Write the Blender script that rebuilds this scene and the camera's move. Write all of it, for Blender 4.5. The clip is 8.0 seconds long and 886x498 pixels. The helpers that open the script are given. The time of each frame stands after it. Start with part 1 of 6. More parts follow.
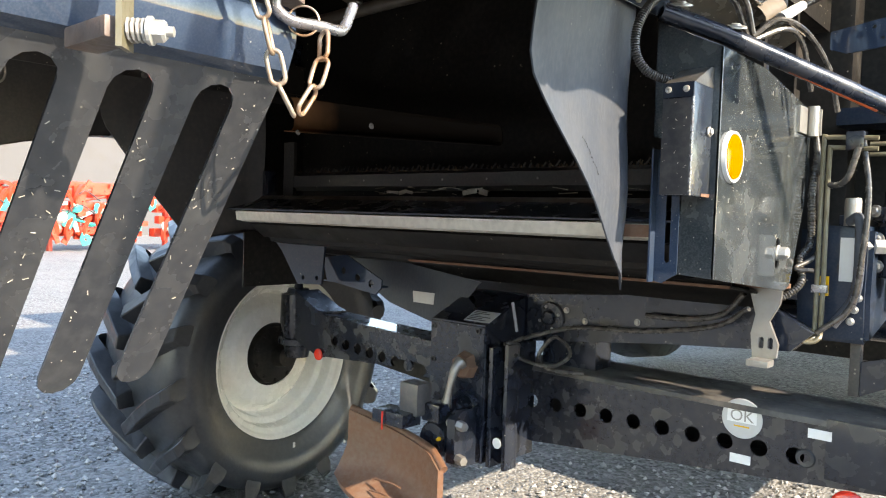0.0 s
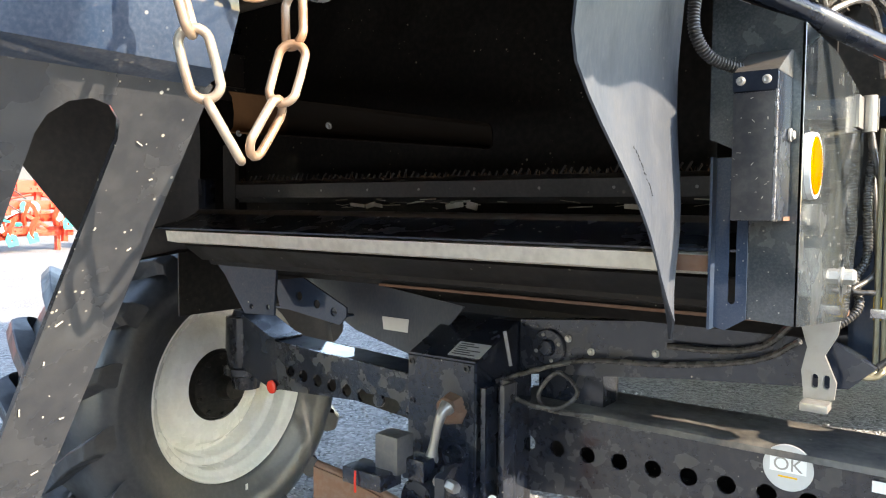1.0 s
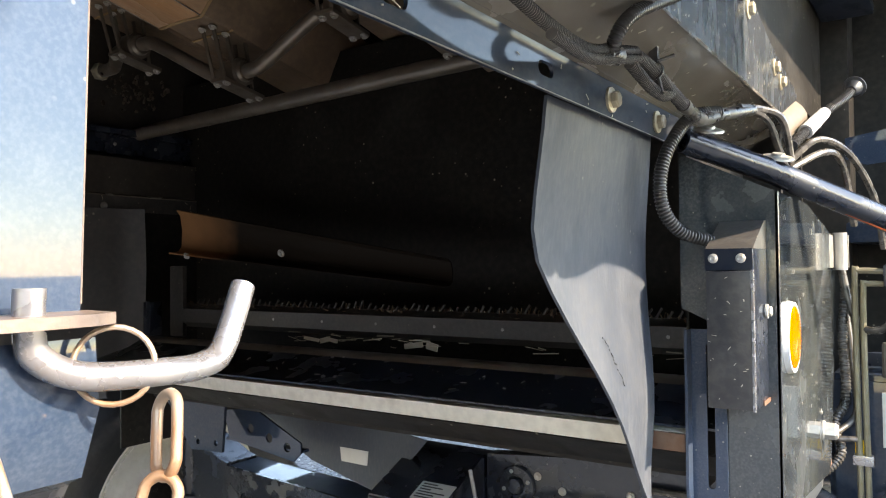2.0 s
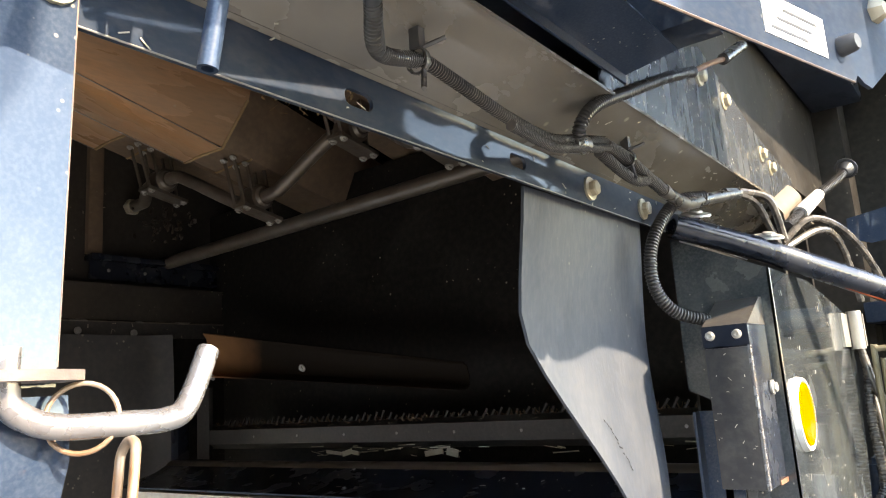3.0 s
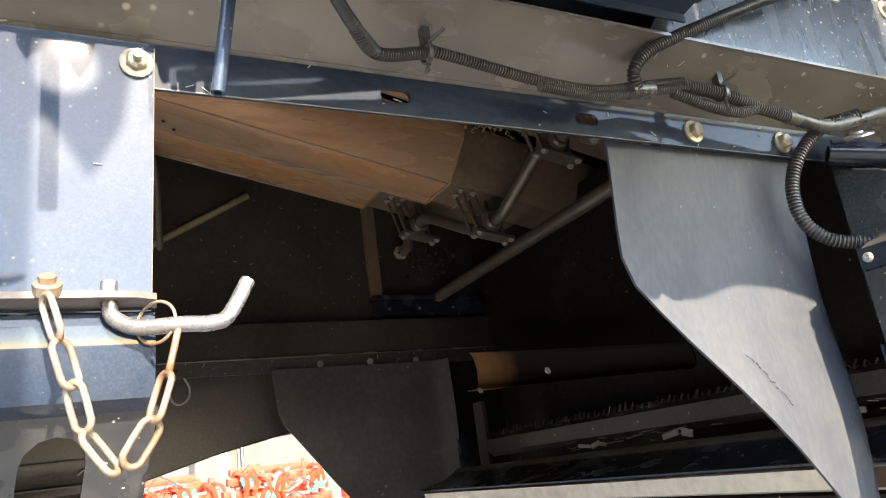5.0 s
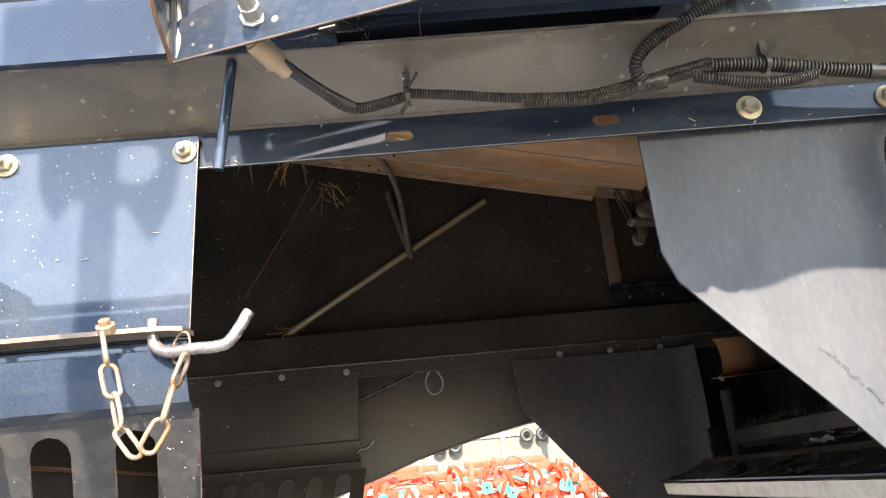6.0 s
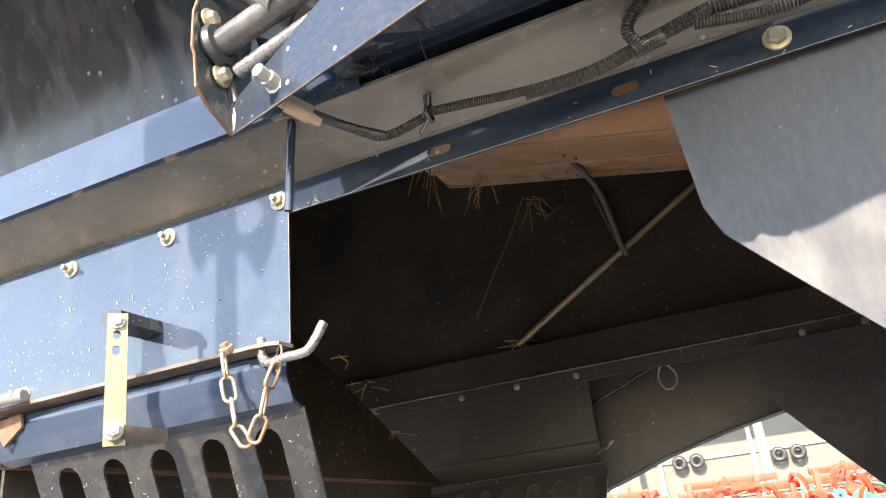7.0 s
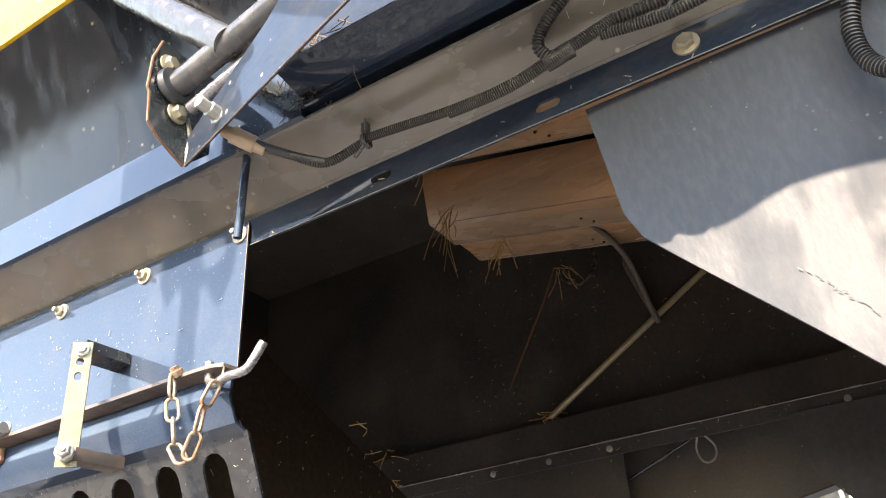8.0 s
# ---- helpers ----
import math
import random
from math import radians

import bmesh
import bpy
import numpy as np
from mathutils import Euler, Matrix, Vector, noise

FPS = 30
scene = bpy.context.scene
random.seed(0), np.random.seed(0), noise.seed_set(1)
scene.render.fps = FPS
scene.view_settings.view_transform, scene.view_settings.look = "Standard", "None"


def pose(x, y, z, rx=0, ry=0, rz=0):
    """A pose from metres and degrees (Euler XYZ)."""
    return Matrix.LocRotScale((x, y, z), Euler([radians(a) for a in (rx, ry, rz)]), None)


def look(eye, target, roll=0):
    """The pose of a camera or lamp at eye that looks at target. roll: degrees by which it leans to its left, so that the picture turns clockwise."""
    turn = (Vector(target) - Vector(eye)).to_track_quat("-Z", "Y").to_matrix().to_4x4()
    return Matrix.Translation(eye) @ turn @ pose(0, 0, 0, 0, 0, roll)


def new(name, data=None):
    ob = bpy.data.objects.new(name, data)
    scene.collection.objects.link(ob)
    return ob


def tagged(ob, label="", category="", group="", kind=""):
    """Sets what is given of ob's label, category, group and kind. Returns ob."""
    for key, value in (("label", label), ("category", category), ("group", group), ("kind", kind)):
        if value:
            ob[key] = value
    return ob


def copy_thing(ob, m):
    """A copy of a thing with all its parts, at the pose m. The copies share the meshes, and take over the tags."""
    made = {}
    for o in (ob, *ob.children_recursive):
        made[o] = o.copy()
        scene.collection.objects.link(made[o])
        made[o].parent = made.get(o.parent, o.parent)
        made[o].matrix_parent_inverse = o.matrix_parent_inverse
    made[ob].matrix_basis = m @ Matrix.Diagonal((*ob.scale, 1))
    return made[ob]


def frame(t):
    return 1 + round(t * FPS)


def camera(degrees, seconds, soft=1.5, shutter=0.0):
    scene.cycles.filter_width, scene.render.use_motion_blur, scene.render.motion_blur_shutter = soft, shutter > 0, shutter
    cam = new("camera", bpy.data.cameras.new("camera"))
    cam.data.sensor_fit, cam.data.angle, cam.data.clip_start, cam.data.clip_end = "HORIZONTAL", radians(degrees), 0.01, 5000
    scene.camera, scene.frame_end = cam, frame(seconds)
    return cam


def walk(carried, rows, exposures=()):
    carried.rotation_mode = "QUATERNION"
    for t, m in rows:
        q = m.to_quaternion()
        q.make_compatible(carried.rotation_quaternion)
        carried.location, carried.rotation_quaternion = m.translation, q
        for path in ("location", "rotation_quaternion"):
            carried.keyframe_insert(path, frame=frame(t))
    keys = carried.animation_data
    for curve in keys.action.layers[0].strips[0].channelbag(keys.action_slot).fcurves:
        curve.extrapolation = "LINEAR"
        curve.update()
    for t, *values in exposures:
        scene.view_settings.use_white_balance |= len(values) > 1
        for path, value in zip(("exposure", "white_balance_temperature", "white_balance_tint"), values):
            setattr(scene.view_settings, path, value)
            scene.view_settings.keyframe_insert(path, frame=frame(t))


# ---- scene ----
cam = camera(62.1, 8.0, soft=1.1)
PATH = [
    (0, (1.547, 0.174, 1.185), (0.232, 1.679, 1.102), 1.9),
    (0.5, (1.349, 0.322, 1.175), (0.035, 1.823, 1.031), 1.4),
    (1, (1.235, 0.405, 1.264), (0.036, 2.001, 1.144), 0.3),
    (1.5, (1.179, 0.473, 1.385), (0.033, 2.111, 1.42), -0.1),
    (2, (1.192, 0.495, 1.435), (0.065, 2.146, 1.483), -0.6),
    (2.2, (1.207, 0.492, 1.454), (0.075, 2.14, 1.509), -0.9),
    (3.3, (1.26, 0.502, 1.36), (0.07, 2.031, 1.853), -4.6),
    (3.5, (1.263, 0.515, 1.337), (0.052, 2.013, 1.873), -4.9),
    (4, (1.269, 0.535, 1.296), (-0.041, 1.93, 1.878), -6.6),
    (4.5, (1.362, 0.556, 1.28), (-0.127, 1.781, 1.812), -7.7),
    (4.7, (1.411, 0.561, 1.275), (-0.157, 1.68, 1.812), -7.9),
    (5.8, (1.627, 0.878, 1.235), (-0.265, 1.121, 1.837), -5.8),
    (6, (1.652, 0.933, 1.233), (-0.25, 0.992, 1.848), -5.3),
    (6.5, (1.662, 1.081, 1.203), (-0.196, 0.754, 1.865), -5.5),
    (7, (1.661, 1.232, 1.153), (-0.062, 0.531, 1.889), -6.9),
    (7.5, (1.616, 1.332, 1.086), (0.057, 0.499, 2.021), -6.3),
    (8, (1.554, 1.368, 1.039), (0.019, 0.558, 2.034), -5.5),
]
walk(cam, [(t, look(eye, target, roll)) for t, eye, target, roll in PATH], [(0.0, 3.04, 8050, 11), (1.0, 3.4, 8050, 11.5), (2.0, 3.44, 8200, 12.5), (3.5, 3.72, 8750, 13), (4.5, 3.62, 8750, 13), (6.0, 3.46, 8500, 15), (8.0, 3.38, 8700, 16)])

# ---- light ----
SUN = Vector((0.838, 0.01, 0.545)).normalized()
world = bpy.data.worlds.new("sky")
scene.world = world
world.use_nodes = True
wn = world.node_tree.nodes
sky = wn.new("ShaderNodeTexSky")
sky.sky_type, sky.sun_disc = "NISHITA", False
sky.sun_elevation, sky.sun_rotation = math.asin(SUN.z), math.atan2(SUN.x, SUN.y)
sky.air_density, sky.dust_density, sky.ozone_density = 1.0, 0.15, 1.2
world.node_tree.links.new(sky.outputs[0], wn["Background"].inputs[0])
wn["Background"].inputs[1].default_value = 0.15
sun = new("sun", bpy.data.lights.new("sun", "SUN"))
sun.data.energy, sun.data.angle, sun.data.color = 1.78, radians(0.53), (1.0, 0.94, 0.86)
sun.matrix_world = look(SUN * 50, (0, 0, 0))

# ---- materials ----


def shader(name, rough=0.5, metal=0.0):
    m = bpy.data.materials.new(name)
    m.use_nodes = True
    b = m.node_tree.nodes["Principled BSDF"]
    b.inputs["Roughness"].default_value, b.inputs["Metallic"].default_value = rough, metal
    return m, m.node_tree, b


def surface(name, base, worn, rough=0.4, metal=0.0, big=4.0, fine=60.0, amount=0.35, bump=0.1, spec=0.5, dust=(0.25, 0.22, 0.18), dusty=0.15, specks=0.0, rvar=0.2, stretch=(1, 1, 1), coat=0.0, coat_rough=0.05, coat_ior=1.5, speck_size=45, speck_lo=0.52):
    """Paint or metal in two colours mixed by a broad and a fine noise, with settled dust and chaff specks, and fine relief."""
    m, nt, b = shader(name, rough, metal)
    n, li = nt.nodes, nt.links
    co = n.new("ShaderNodeTexCoord")
    geo = n.new("ShaderNodeNewGeometry")
    mp = n.new("ShaderNodeMapping")
    mp.inputs["Scale"].default_value = stretch
    li.new(geo.outputs["Position"], mp.inputs["Vector"])

    def noisy(scale, detail, lo, hi, src=mp):
        t = n.new("ShaderNodeTexNoise")
        t.inputs["Scale"].default_value, t.inputs["Detail"].default_value = scale, detail
        li.new(src.outputs[0], t.inputs["Vector"])
        r = n.new("ShaderNodeMapRange")
        r.inputs["From Min"].default_value, r.inputs["From Max"].default_value = lo, hi
        li.new(t.outputs[0], r.inputs[0])
        return r

    def mix(fac, a, c, weight):
        k = n.new("ShaderNodeMath")
        k.operation = "MULTIPLY"
        k.inputs[1].default_value = weight
        li.new(fac.outputs[0], k.inputs[0])
        x = n.new("ShaderNodeMix")
        x.data_type = "RGBA"
        li.new(k.outputs[0], x.inputs["Factor"])
        for sock, v in ((x.inputs[6], a), (x.inputs[7], c)):
            if isinstance(v, tuple):
                sock.default_value = (*v, 1)
            else:
                li.new(v.outputs[2], sock)
        return x

    broad, grain = noisy(big, 5, 0.35, 0.7), noisy(fine, 4, 0.4, 0.75)
    c = mix(broad, base, worn, amount)
    c = mix(grain, c, dust, dusty)
    patch = noisy(big * 2.7, 8, 0.5, 0.72)
    c = mix(patch, c, dust, dusty * 0.8)
    if specks:
        v = n.new("ShaderNodeTexVoronoi")
        v.inputs["Scale"].default_value = speck_size
        li.new(geo.outputs["Position"], v.inputs["Vector"])
        r = n.new("ShaderNodeMapRange")
        r.inputs["From Min"].default_value, r.inputs["From Max"].default_value = 0.22, 0.12
        # every cell's fleck has a size of its own, many have none
        sep = n.new("ShaderNodeSeparateColor")
        li.new(v.outputs["Color"], sep.inputs[0])
        grow = n.new("ShaderNodeMath")
        grow.operation = "MULTIPLY_ADD"
        grow.inputs[1].default_value = 0.3
        li.new(sep.outputs[0], grow.inputs[0])
        li.new(v.outputs["Distance"], grow.inputs[2])
        li.new(grow.outputs[0], r.inputs[0])
        sel = noisy(7, 2, speck_lo, speck_lo + 0.08)
        mu = n.new("ShaderNodeMath")
        mu.operation = "MULTIPLY"
        li.new(r.outputs[0], mu.inputs[0])
        li.new(sel.outputs[0], mu.inputs[1])
        c = mix(mu, c, (0.5, 0.46, 0.36), specks)
    li.new(c.outputs[2], b.inputs["Base Color"])
    rr = n.new("ShaderNodeMapRange")
    rr.inputs["To Min"].default_value, rr.inputs["To Max"].default_value = max(rough - rvar * 0.5, 0.04), min(rough + rvar, 1)
    li.new(patch.outputs[0], rr.inputs[0])
    li.new(rr.outputs[0], b.inputs["Roughness"])
    b.inputs["Specular IOR Level"].default_value = spec
    if coat:
        b.inputs["Coat Weight"].default_value, b.inputs["Coat Roughness"].default_value, b.inputs["Coat IOR"].default_value = coat, coat_rough, coat_ior
    if bump:
        bp = n.new("ShaderNodeBump")
        bp.inputs["Strength"].default_value, bp.inputs["Distance"].default_value = bump, 0.002
        li.new(grain.outputs[0], bp.inputs["Height"])
        li.new(bp.outputs[0], b.inputs["Normal"])
    return m


def gravel():
    """Crushed stone: cells of two sizes in greys, with relief from the cells, and broad worn patches."""
    m, nt, b = shader("grey_gravel", 0.9)
    n, li = nt.nodes, nt.links
    geo = n.new("ShaderNodeNewGeometry")
    mixes = []
    for scale, name in ((55.0, "fine"), (24.0, "coarse")):
        v = n.new("ShaderNodeTexVoronoi")
        v.inputs["Scale"].default_value = scale
        li.new(geo.outputs["Position"], v.inputs["Vector"])
        mixes.append(v)
    wear = n.new("ShaderNodeTexNoise")
    wear.inputs["Scale"].default_value, wear.inputs["Detail"].default_value = 1.3, 6
    li.new(geo.outputs["Position"], wear.inputs["Vector"])
    ramp = n.new("ShaderNodeValToRGB")
    ramp.color_ramp.elements[0].color, ramp.color_ramp.elements[1].color = (0.06, 0.06, 0.062, 1), (0.27, 0.268, 0.262, 1)
    sep = n.new("ShaderNodeSeparateColor")
    li.new(mixes[0].outputs["Color"], sep.inputs[0])
    li.new(sep.outputs[0], ramp.inputs[0])
    pale = n.new("ShaderNodeMix")
    pale.data_type = "RGBA"
    pale.inputs[7].default_value = (0.22, 0.215, 0.202, 1)
    r = n.new("ShaderNodeMapRange")
    r.inputs["From Min"].default_value, r.inputs["From Max"].default_value, r.inputs["To Max"].default_value = 0.4, 0.75, 0.7
    li.new(wear.outputs[0], r.inputs[0])
    li.new(r.outputs[0], pale.inputs["Factor"])
    li.new(ramp.outputs[0], pale.inputs[6])
    li.new(pale.outputs[2], b.inputs["Base Color"])
    add = n.new("ShaderNodeMath")
    add.operation = "ADD"
    li.new(mixes[0].outputs["Distance"], add.inputs[0])
    li.new(mixes[1].outputs["Distance"], add.inputs[1])
    bp = n.new("ShaderNodeBump")
    bp.inputs["Strength"].default_value, bp.inputs["Distance"].default_value = 0.8, 0.012
    bp.invert = True
    li.new(add.outputs[0], bp.inputs["Height"])
    li.new(bp.outputs[0], b.inputs["Normal"])
    return m


PAINT = surface("black_gloss_paint", (0.016, 0.03, 0.056), (0.024, 0.039, 0.066), 0.5, spec=0.08, dusty=0.1, dust=(0.19, 0.2, 0.21), fine=420, specks=0.35, bump=0.0, rvar=0.15, coat=0.72, coat_rough=0.03, coat_ior=1.55, speck_size=130, speck_lo=0.49, big=5, amount=0.6)
GUARD = surface("dust_splashed_black_paint", (0.018, 0.024, 0.028), (0.034, 0.04, 0.044), 0.24, spec=0.5, dusty=0.14, dust=(0.22, 0.22, 0.2), fine=300, specks=0.7, bump=0.0, rvar=0.2, coat=0.5, coat_rough=0.06, coat_ior=1.6, speck_size=120, speck_lo=0.46, big=3.5, amount=0.8)
GUSSET = surface("streaked_gloss_black_paint", (0.03, 0.036, 0.044), (0.048, 0.054, 0.062), 0.3, spec=0.7, dusty=0.07, specks=0.8, big=12, stretch=(1, 1, 0.2), rvar=0.08, coat=0.25, coat_rough=0.1, speck_size=85, speck_lo=0.46)
PAINT_LOW = surface("black_semi_gloss_paint", (0.014, 0.024, 0.042), (0.028, 0.038, 0.055), 0.5, spec=0.06, dusty=0.06, fine=170, specks=0.7, bump=0.0, rvar=0.2, coat=0.45, coat_rough=0.06, coat_ior=1.5, big=9, stretch=(1, 0.5, 1))
PAINT_DUSTY = surface("dusty_black_paint", (0.036, 0.034, 0.032), (0.058, 0.053, 0.048), 0.45, dusty=0.10, specks=0.6, big=6, fine=110, rvar=0.1)
COVER = surface("matt_black_cover", (0.016, 0.016, 0.019), (0.027, 0.026, 0.027), 0.42, dusty=0.08, specks=0.6, big=6, fine=110, rvar=0.1)
TUBE = surface("dusty_grey_black_tube", (0.035, 0.04, 0.048), (0.1, 0.095, 0.09), 0.35, dusty=0.12, specks=0.5, big=12, amount=0.8, coat=0.3, coat_rough=0.1)
NEST = surface("dry_brown_grass", (0.16, 0.10, 0.055), (0.09, 0.055, 0.03), 0.9, dusty=0.1)
STREAKED = surface("streaked_dusty_black_paint", (0.006, 0.007, 0.009), (0.012, 0.011, 0.010), 0.2, spec=0.22, dusty=0.014, specks=0.2, big=9, stretch=(1, 1, 0.12), rvar=0.12, bump=0.01)
SOFFIT = surface("dust_filmed_gloss_paint", (0.1, 0.09, 0.078), (0.25, 0.22, 0.18), 0.3, dusty=0.3, dust=(0.2, 0.18, 0.15), specks=0.7, stretch=(1, 0.5, 1), spec=0.8, rvar=0.3, coat=0.2, coat_rough=0.12, big=8, amount=0.8)
SATIN = surface("satin_black_steel", (0.009, 0.013, 0.022), (0.02, 0.024, 0.033), 0.3, spec=0.55, dusty=0.05, dust=(0.17, 0.165, 0.16), specks=0.5, speck_size=70, big=5, rvar=0.25)
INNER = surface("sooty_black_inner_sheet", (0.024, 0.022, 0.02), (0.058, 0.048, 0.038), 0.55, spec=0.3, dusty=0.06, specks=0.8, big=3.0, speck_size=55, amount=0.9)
GREYPLATE = surface("scuffed_grey_plate", (0.046, 0.054, 0.068), (0.059, 0.066, 0.076), 0.6, dusty=0.1, dust=(0.2, 0.19, 0.175), specks=0.35, big=7, fine=140, spec=0.22, rvar=0.25, speck_size=90, speck_lo=0.56, stretch=(1, 1, 0.4))
FARPLATE = surface("dull_dark_grey_plate", (0.062, 0.062, 0.064), (0.085, 0.084, 0.084), 0.6, dusty=0.12, specks=0.5, big=6, spec=0.3, rvar=0.08)
COMB = surface("worn_dark_steel", (0.021, 0.023, 0.027), (0.044, 0.044, 0.043), 0.28, metal=0.1, spec=0.6, dusty=0.08, dust=(0.2, 0.195, 0.18), specks=0.8, big=9, speck_size=150, speck_lo=0.42)
RUST = surface("rusty_steel", (0.16, 0.07, 0.035), (0.09, 0.06, 0.045), 0.7, metal=0.2, dusty=0.2, bump=0.4)
ZINC = surface("zinc_plated_steel", (0.40, 0.355, 0.26), (0.32, 0.28, 0.21), 0.5, metal=0.4, dusty=0.35, big=30)
PALEZINC = surface("dull_zinc", (0.44, 0.43, 0.4), (0.3, 0.28, 0.26), 0.45, metal=0.5, dusty=0.25, big=40)
BRIGHT = surface("worn_bright_steel", (0.26, 0.27, 0.29), (0.26, 0.18, 0.14), 0.36, metal=0.7, dusty=0.15, big=26)
DULLSTEEL = surface("dirty_dull_steel", (0.17, 0.15, 0.128), (0.1, 0.078, 0.06), 0.42, metal=0.5, dusty=0.3, dust=(0.2, 0.15, 0.105), big=14, amount=0.8)
STEEL = surface("bare_grey_steel", (0.32, 0.31, 0.29), (0.2, 0.19, 0.17), 0.45, metal=0.6, dusty=0.25, big=12)
CHAIN = surface("rust_tinged_zinc_chain", (0.36, 0.33, 0.27), (0.3, 0.14, 0.06), 0.42, metal=0.5, big=26, amount=0.95, dusty=0.2)
CREAM = surface("cream_rim_paint", (0.84, 0.82, 0.75), (0.76, 0.73, 0.65), 0.35, dusty=0.08, big=6)
RUBBER = surface("black_tyre_rubber", (0.02, 0.023, 0.028), (0.034, 0.037, 0.041), 0.45, dusty=0.08, dust=(0.2, 0.19, 0.18), big=5)
PLASTIC = surface("black_ribbed_plastic", (0.03, 0.029, 0.028), (0.06, 0.055, 0.05), 0.36, dusty=0.25, big=14)
CREST = surface("dusty_conduit_crest", (0.11, 0.10, 0.09), (0.055, 0.052, 0.05), 0.62, spec=0.3, dusty=0.25, big=10, amount=0.8)
CREST_DARK = surface("black_conduit_crest", (0.05, 0.05, 0.052), (0.03, 0.03, 0.03), 0.3, dusty=0.15, big=10)
GROOVE = surface("dark_conduit_groove", (0.012, 0.012, 0.012), (0.02, 0.019, 0.018), 0.5, dusty=0.05)
GRIME = surface("dark_grime_on_sheet", (0.16, 0.11, 0.075), (0.07, 0.054, 0.042), 0.5, dusty=0.3, dust=(0.3, 0.21, 0.13), specks=0.4, big=5)
# Near-black with recess shade put into the colour; also used for black hub parts.
SHADE_BLACK = surface("shade_darkened_black_steel", (0.007, 0.0065, 0.006), (0.016, 0.013, 0.011), 0.6, spec=0.2, dusty=0.05, specks=0.7, big=2.5, speck_size=60)
WALKER = surface("dusty_rust_brown_sheet", (0.43, 0.29, 0.19), (0.58, 0.27, 0.105), 0.4, metal=0.15, amount=0.85, dusty=0.3, dust=(0.2, 0.15, 0.105), specks=0.35, big=6, fine=160, stretch=(1, 0.12, 1), rvar=0.3, bump=0.12)
CAKE = surface("dried_mud_and_chaff", (0.34, 0.225, 0.11), (0.2, 0.13, 0.07), 0.95, fine=140, dusty=0.2, bump=0.8)
YELLOW = surface("yellow_paint", (0.75, 0.42, 0.015), (0.68, 0.36, 0.01), 0.35, dusty=0.05)
STRIP = surface("pale_metal_lip", (0.66, 0.62, 0.52), (0.5, 0.46, 0.38), 0.45, metal=0.2, dusty=0.3, big=10)
GRAVEL = gravel()
RED = surface("red_implement_paint", (0.62, 0.05, 0.02), (0.5, 0.04, 0.02), 0.4, dusty=0.05)
TEAL = surface("teal_implement_paint", (0.01, 0.33, 0.27), (0.01, 0.26, 0.22), 0.4, dusty=0.05)
CLAD = surface("cream_wall_cladding", (0.092, 0.09, 0.083), (0.078, 0.076, 0.07), 0.6, dusty=0.1, big=0.4)
GREYWALL = surface("grey_render_wall", (0.086, 0.082, 0.083), (0.074, 0.07, 0.072), 0.8, dusty=0.1, big=0.5)
BARNWOOD = surface("dark_stained_boards", (0.045, 0.028, 0.018), (0.07, 0.045, 0.03), 0.8, dusty=0.1, big=0.8, stretch=(1, 1, 0.1))
WHITE = surface("white_paint", (0.78, 0.78, 0.76), (0.7, 0.7, 0.68), 0.45, dusty=0.1)
STRAW = surface("dry_straw", (0.46, 0.29, 0.12), (0.34, 0.19, 0.07), 0.8, dusty=0.1)
FLECK = surface("pale_chaff_fleck", (0.42, 0.38, 0.31), (0.3, 0.25, 0.18), 0.85, dusty=0.1, fine=200, big=60)
LEDGE = surface("worn_rusty_ledge", (0.07, 0.055, 0.05), (0.25, 0.165, 0.125), 0.5, big=14, amount=0.8, dusty=0.15, bump=0.3)
LEVERZINC = surface("mottled_yellow_zinc", (0.14, 0.12, 0.068), (0.19, 0.17, 0.115), 0.5, metal=0.25, dusty=0.2, big=40, amount=0.8)
PAPER = surface("white_paper", (0.5, 0.5, 0.49), (0.42, 0.42, 0.41), 0.6, dusty=0.15)
AMBER = surface("amber_reflector_lens", (0.6, 0.125, 0.0), (0.55, 0.11, 0.0), 0.15, spec=0.3, dusty=0.0)
REDLENS = surface("red_reflector_lens", (0.75, 0.04, 0.02), (0.65, 0.03, 0.02), 0.2, dusty=0.02)
LABEL = surface("silver_label", (0.5, 0.5, 0.48), (0.42, 0.42, 0.4), 0.4, dusty=0.1)
INK = surface("black_print", (0.02, 0.02, 0.02), (0.03, 0.03, 0.03), 0.5, dusty=0.0)

AXLE = surface("oily_dusty_black_steel", (0.012, 0.015, 0.022), (0.03, 0.028, 0.029), 0.26, spec=0.65, dusty=0.07, dust=(0.2, 0.16, 0.12), specks=0.7, speck_size=95, big=7, rvar=0.3)
BEAMTOP = surface("dust_covered_black_steel", (0.03, 0.03, 0.032), (0.15, 0.14, 0.12), 0.5, dusty=0.25, dust=(0.22, 0.2, 0.17), big=10, amount=0.6, specks=0.5)
DARKBROWN = surface("dark_brown_sheet", (0.024, 0.0145, 0.0085), (0.014, 0.010, 0.007), 0.6, spec=0.3, dusty=0.08, specks=0.5)


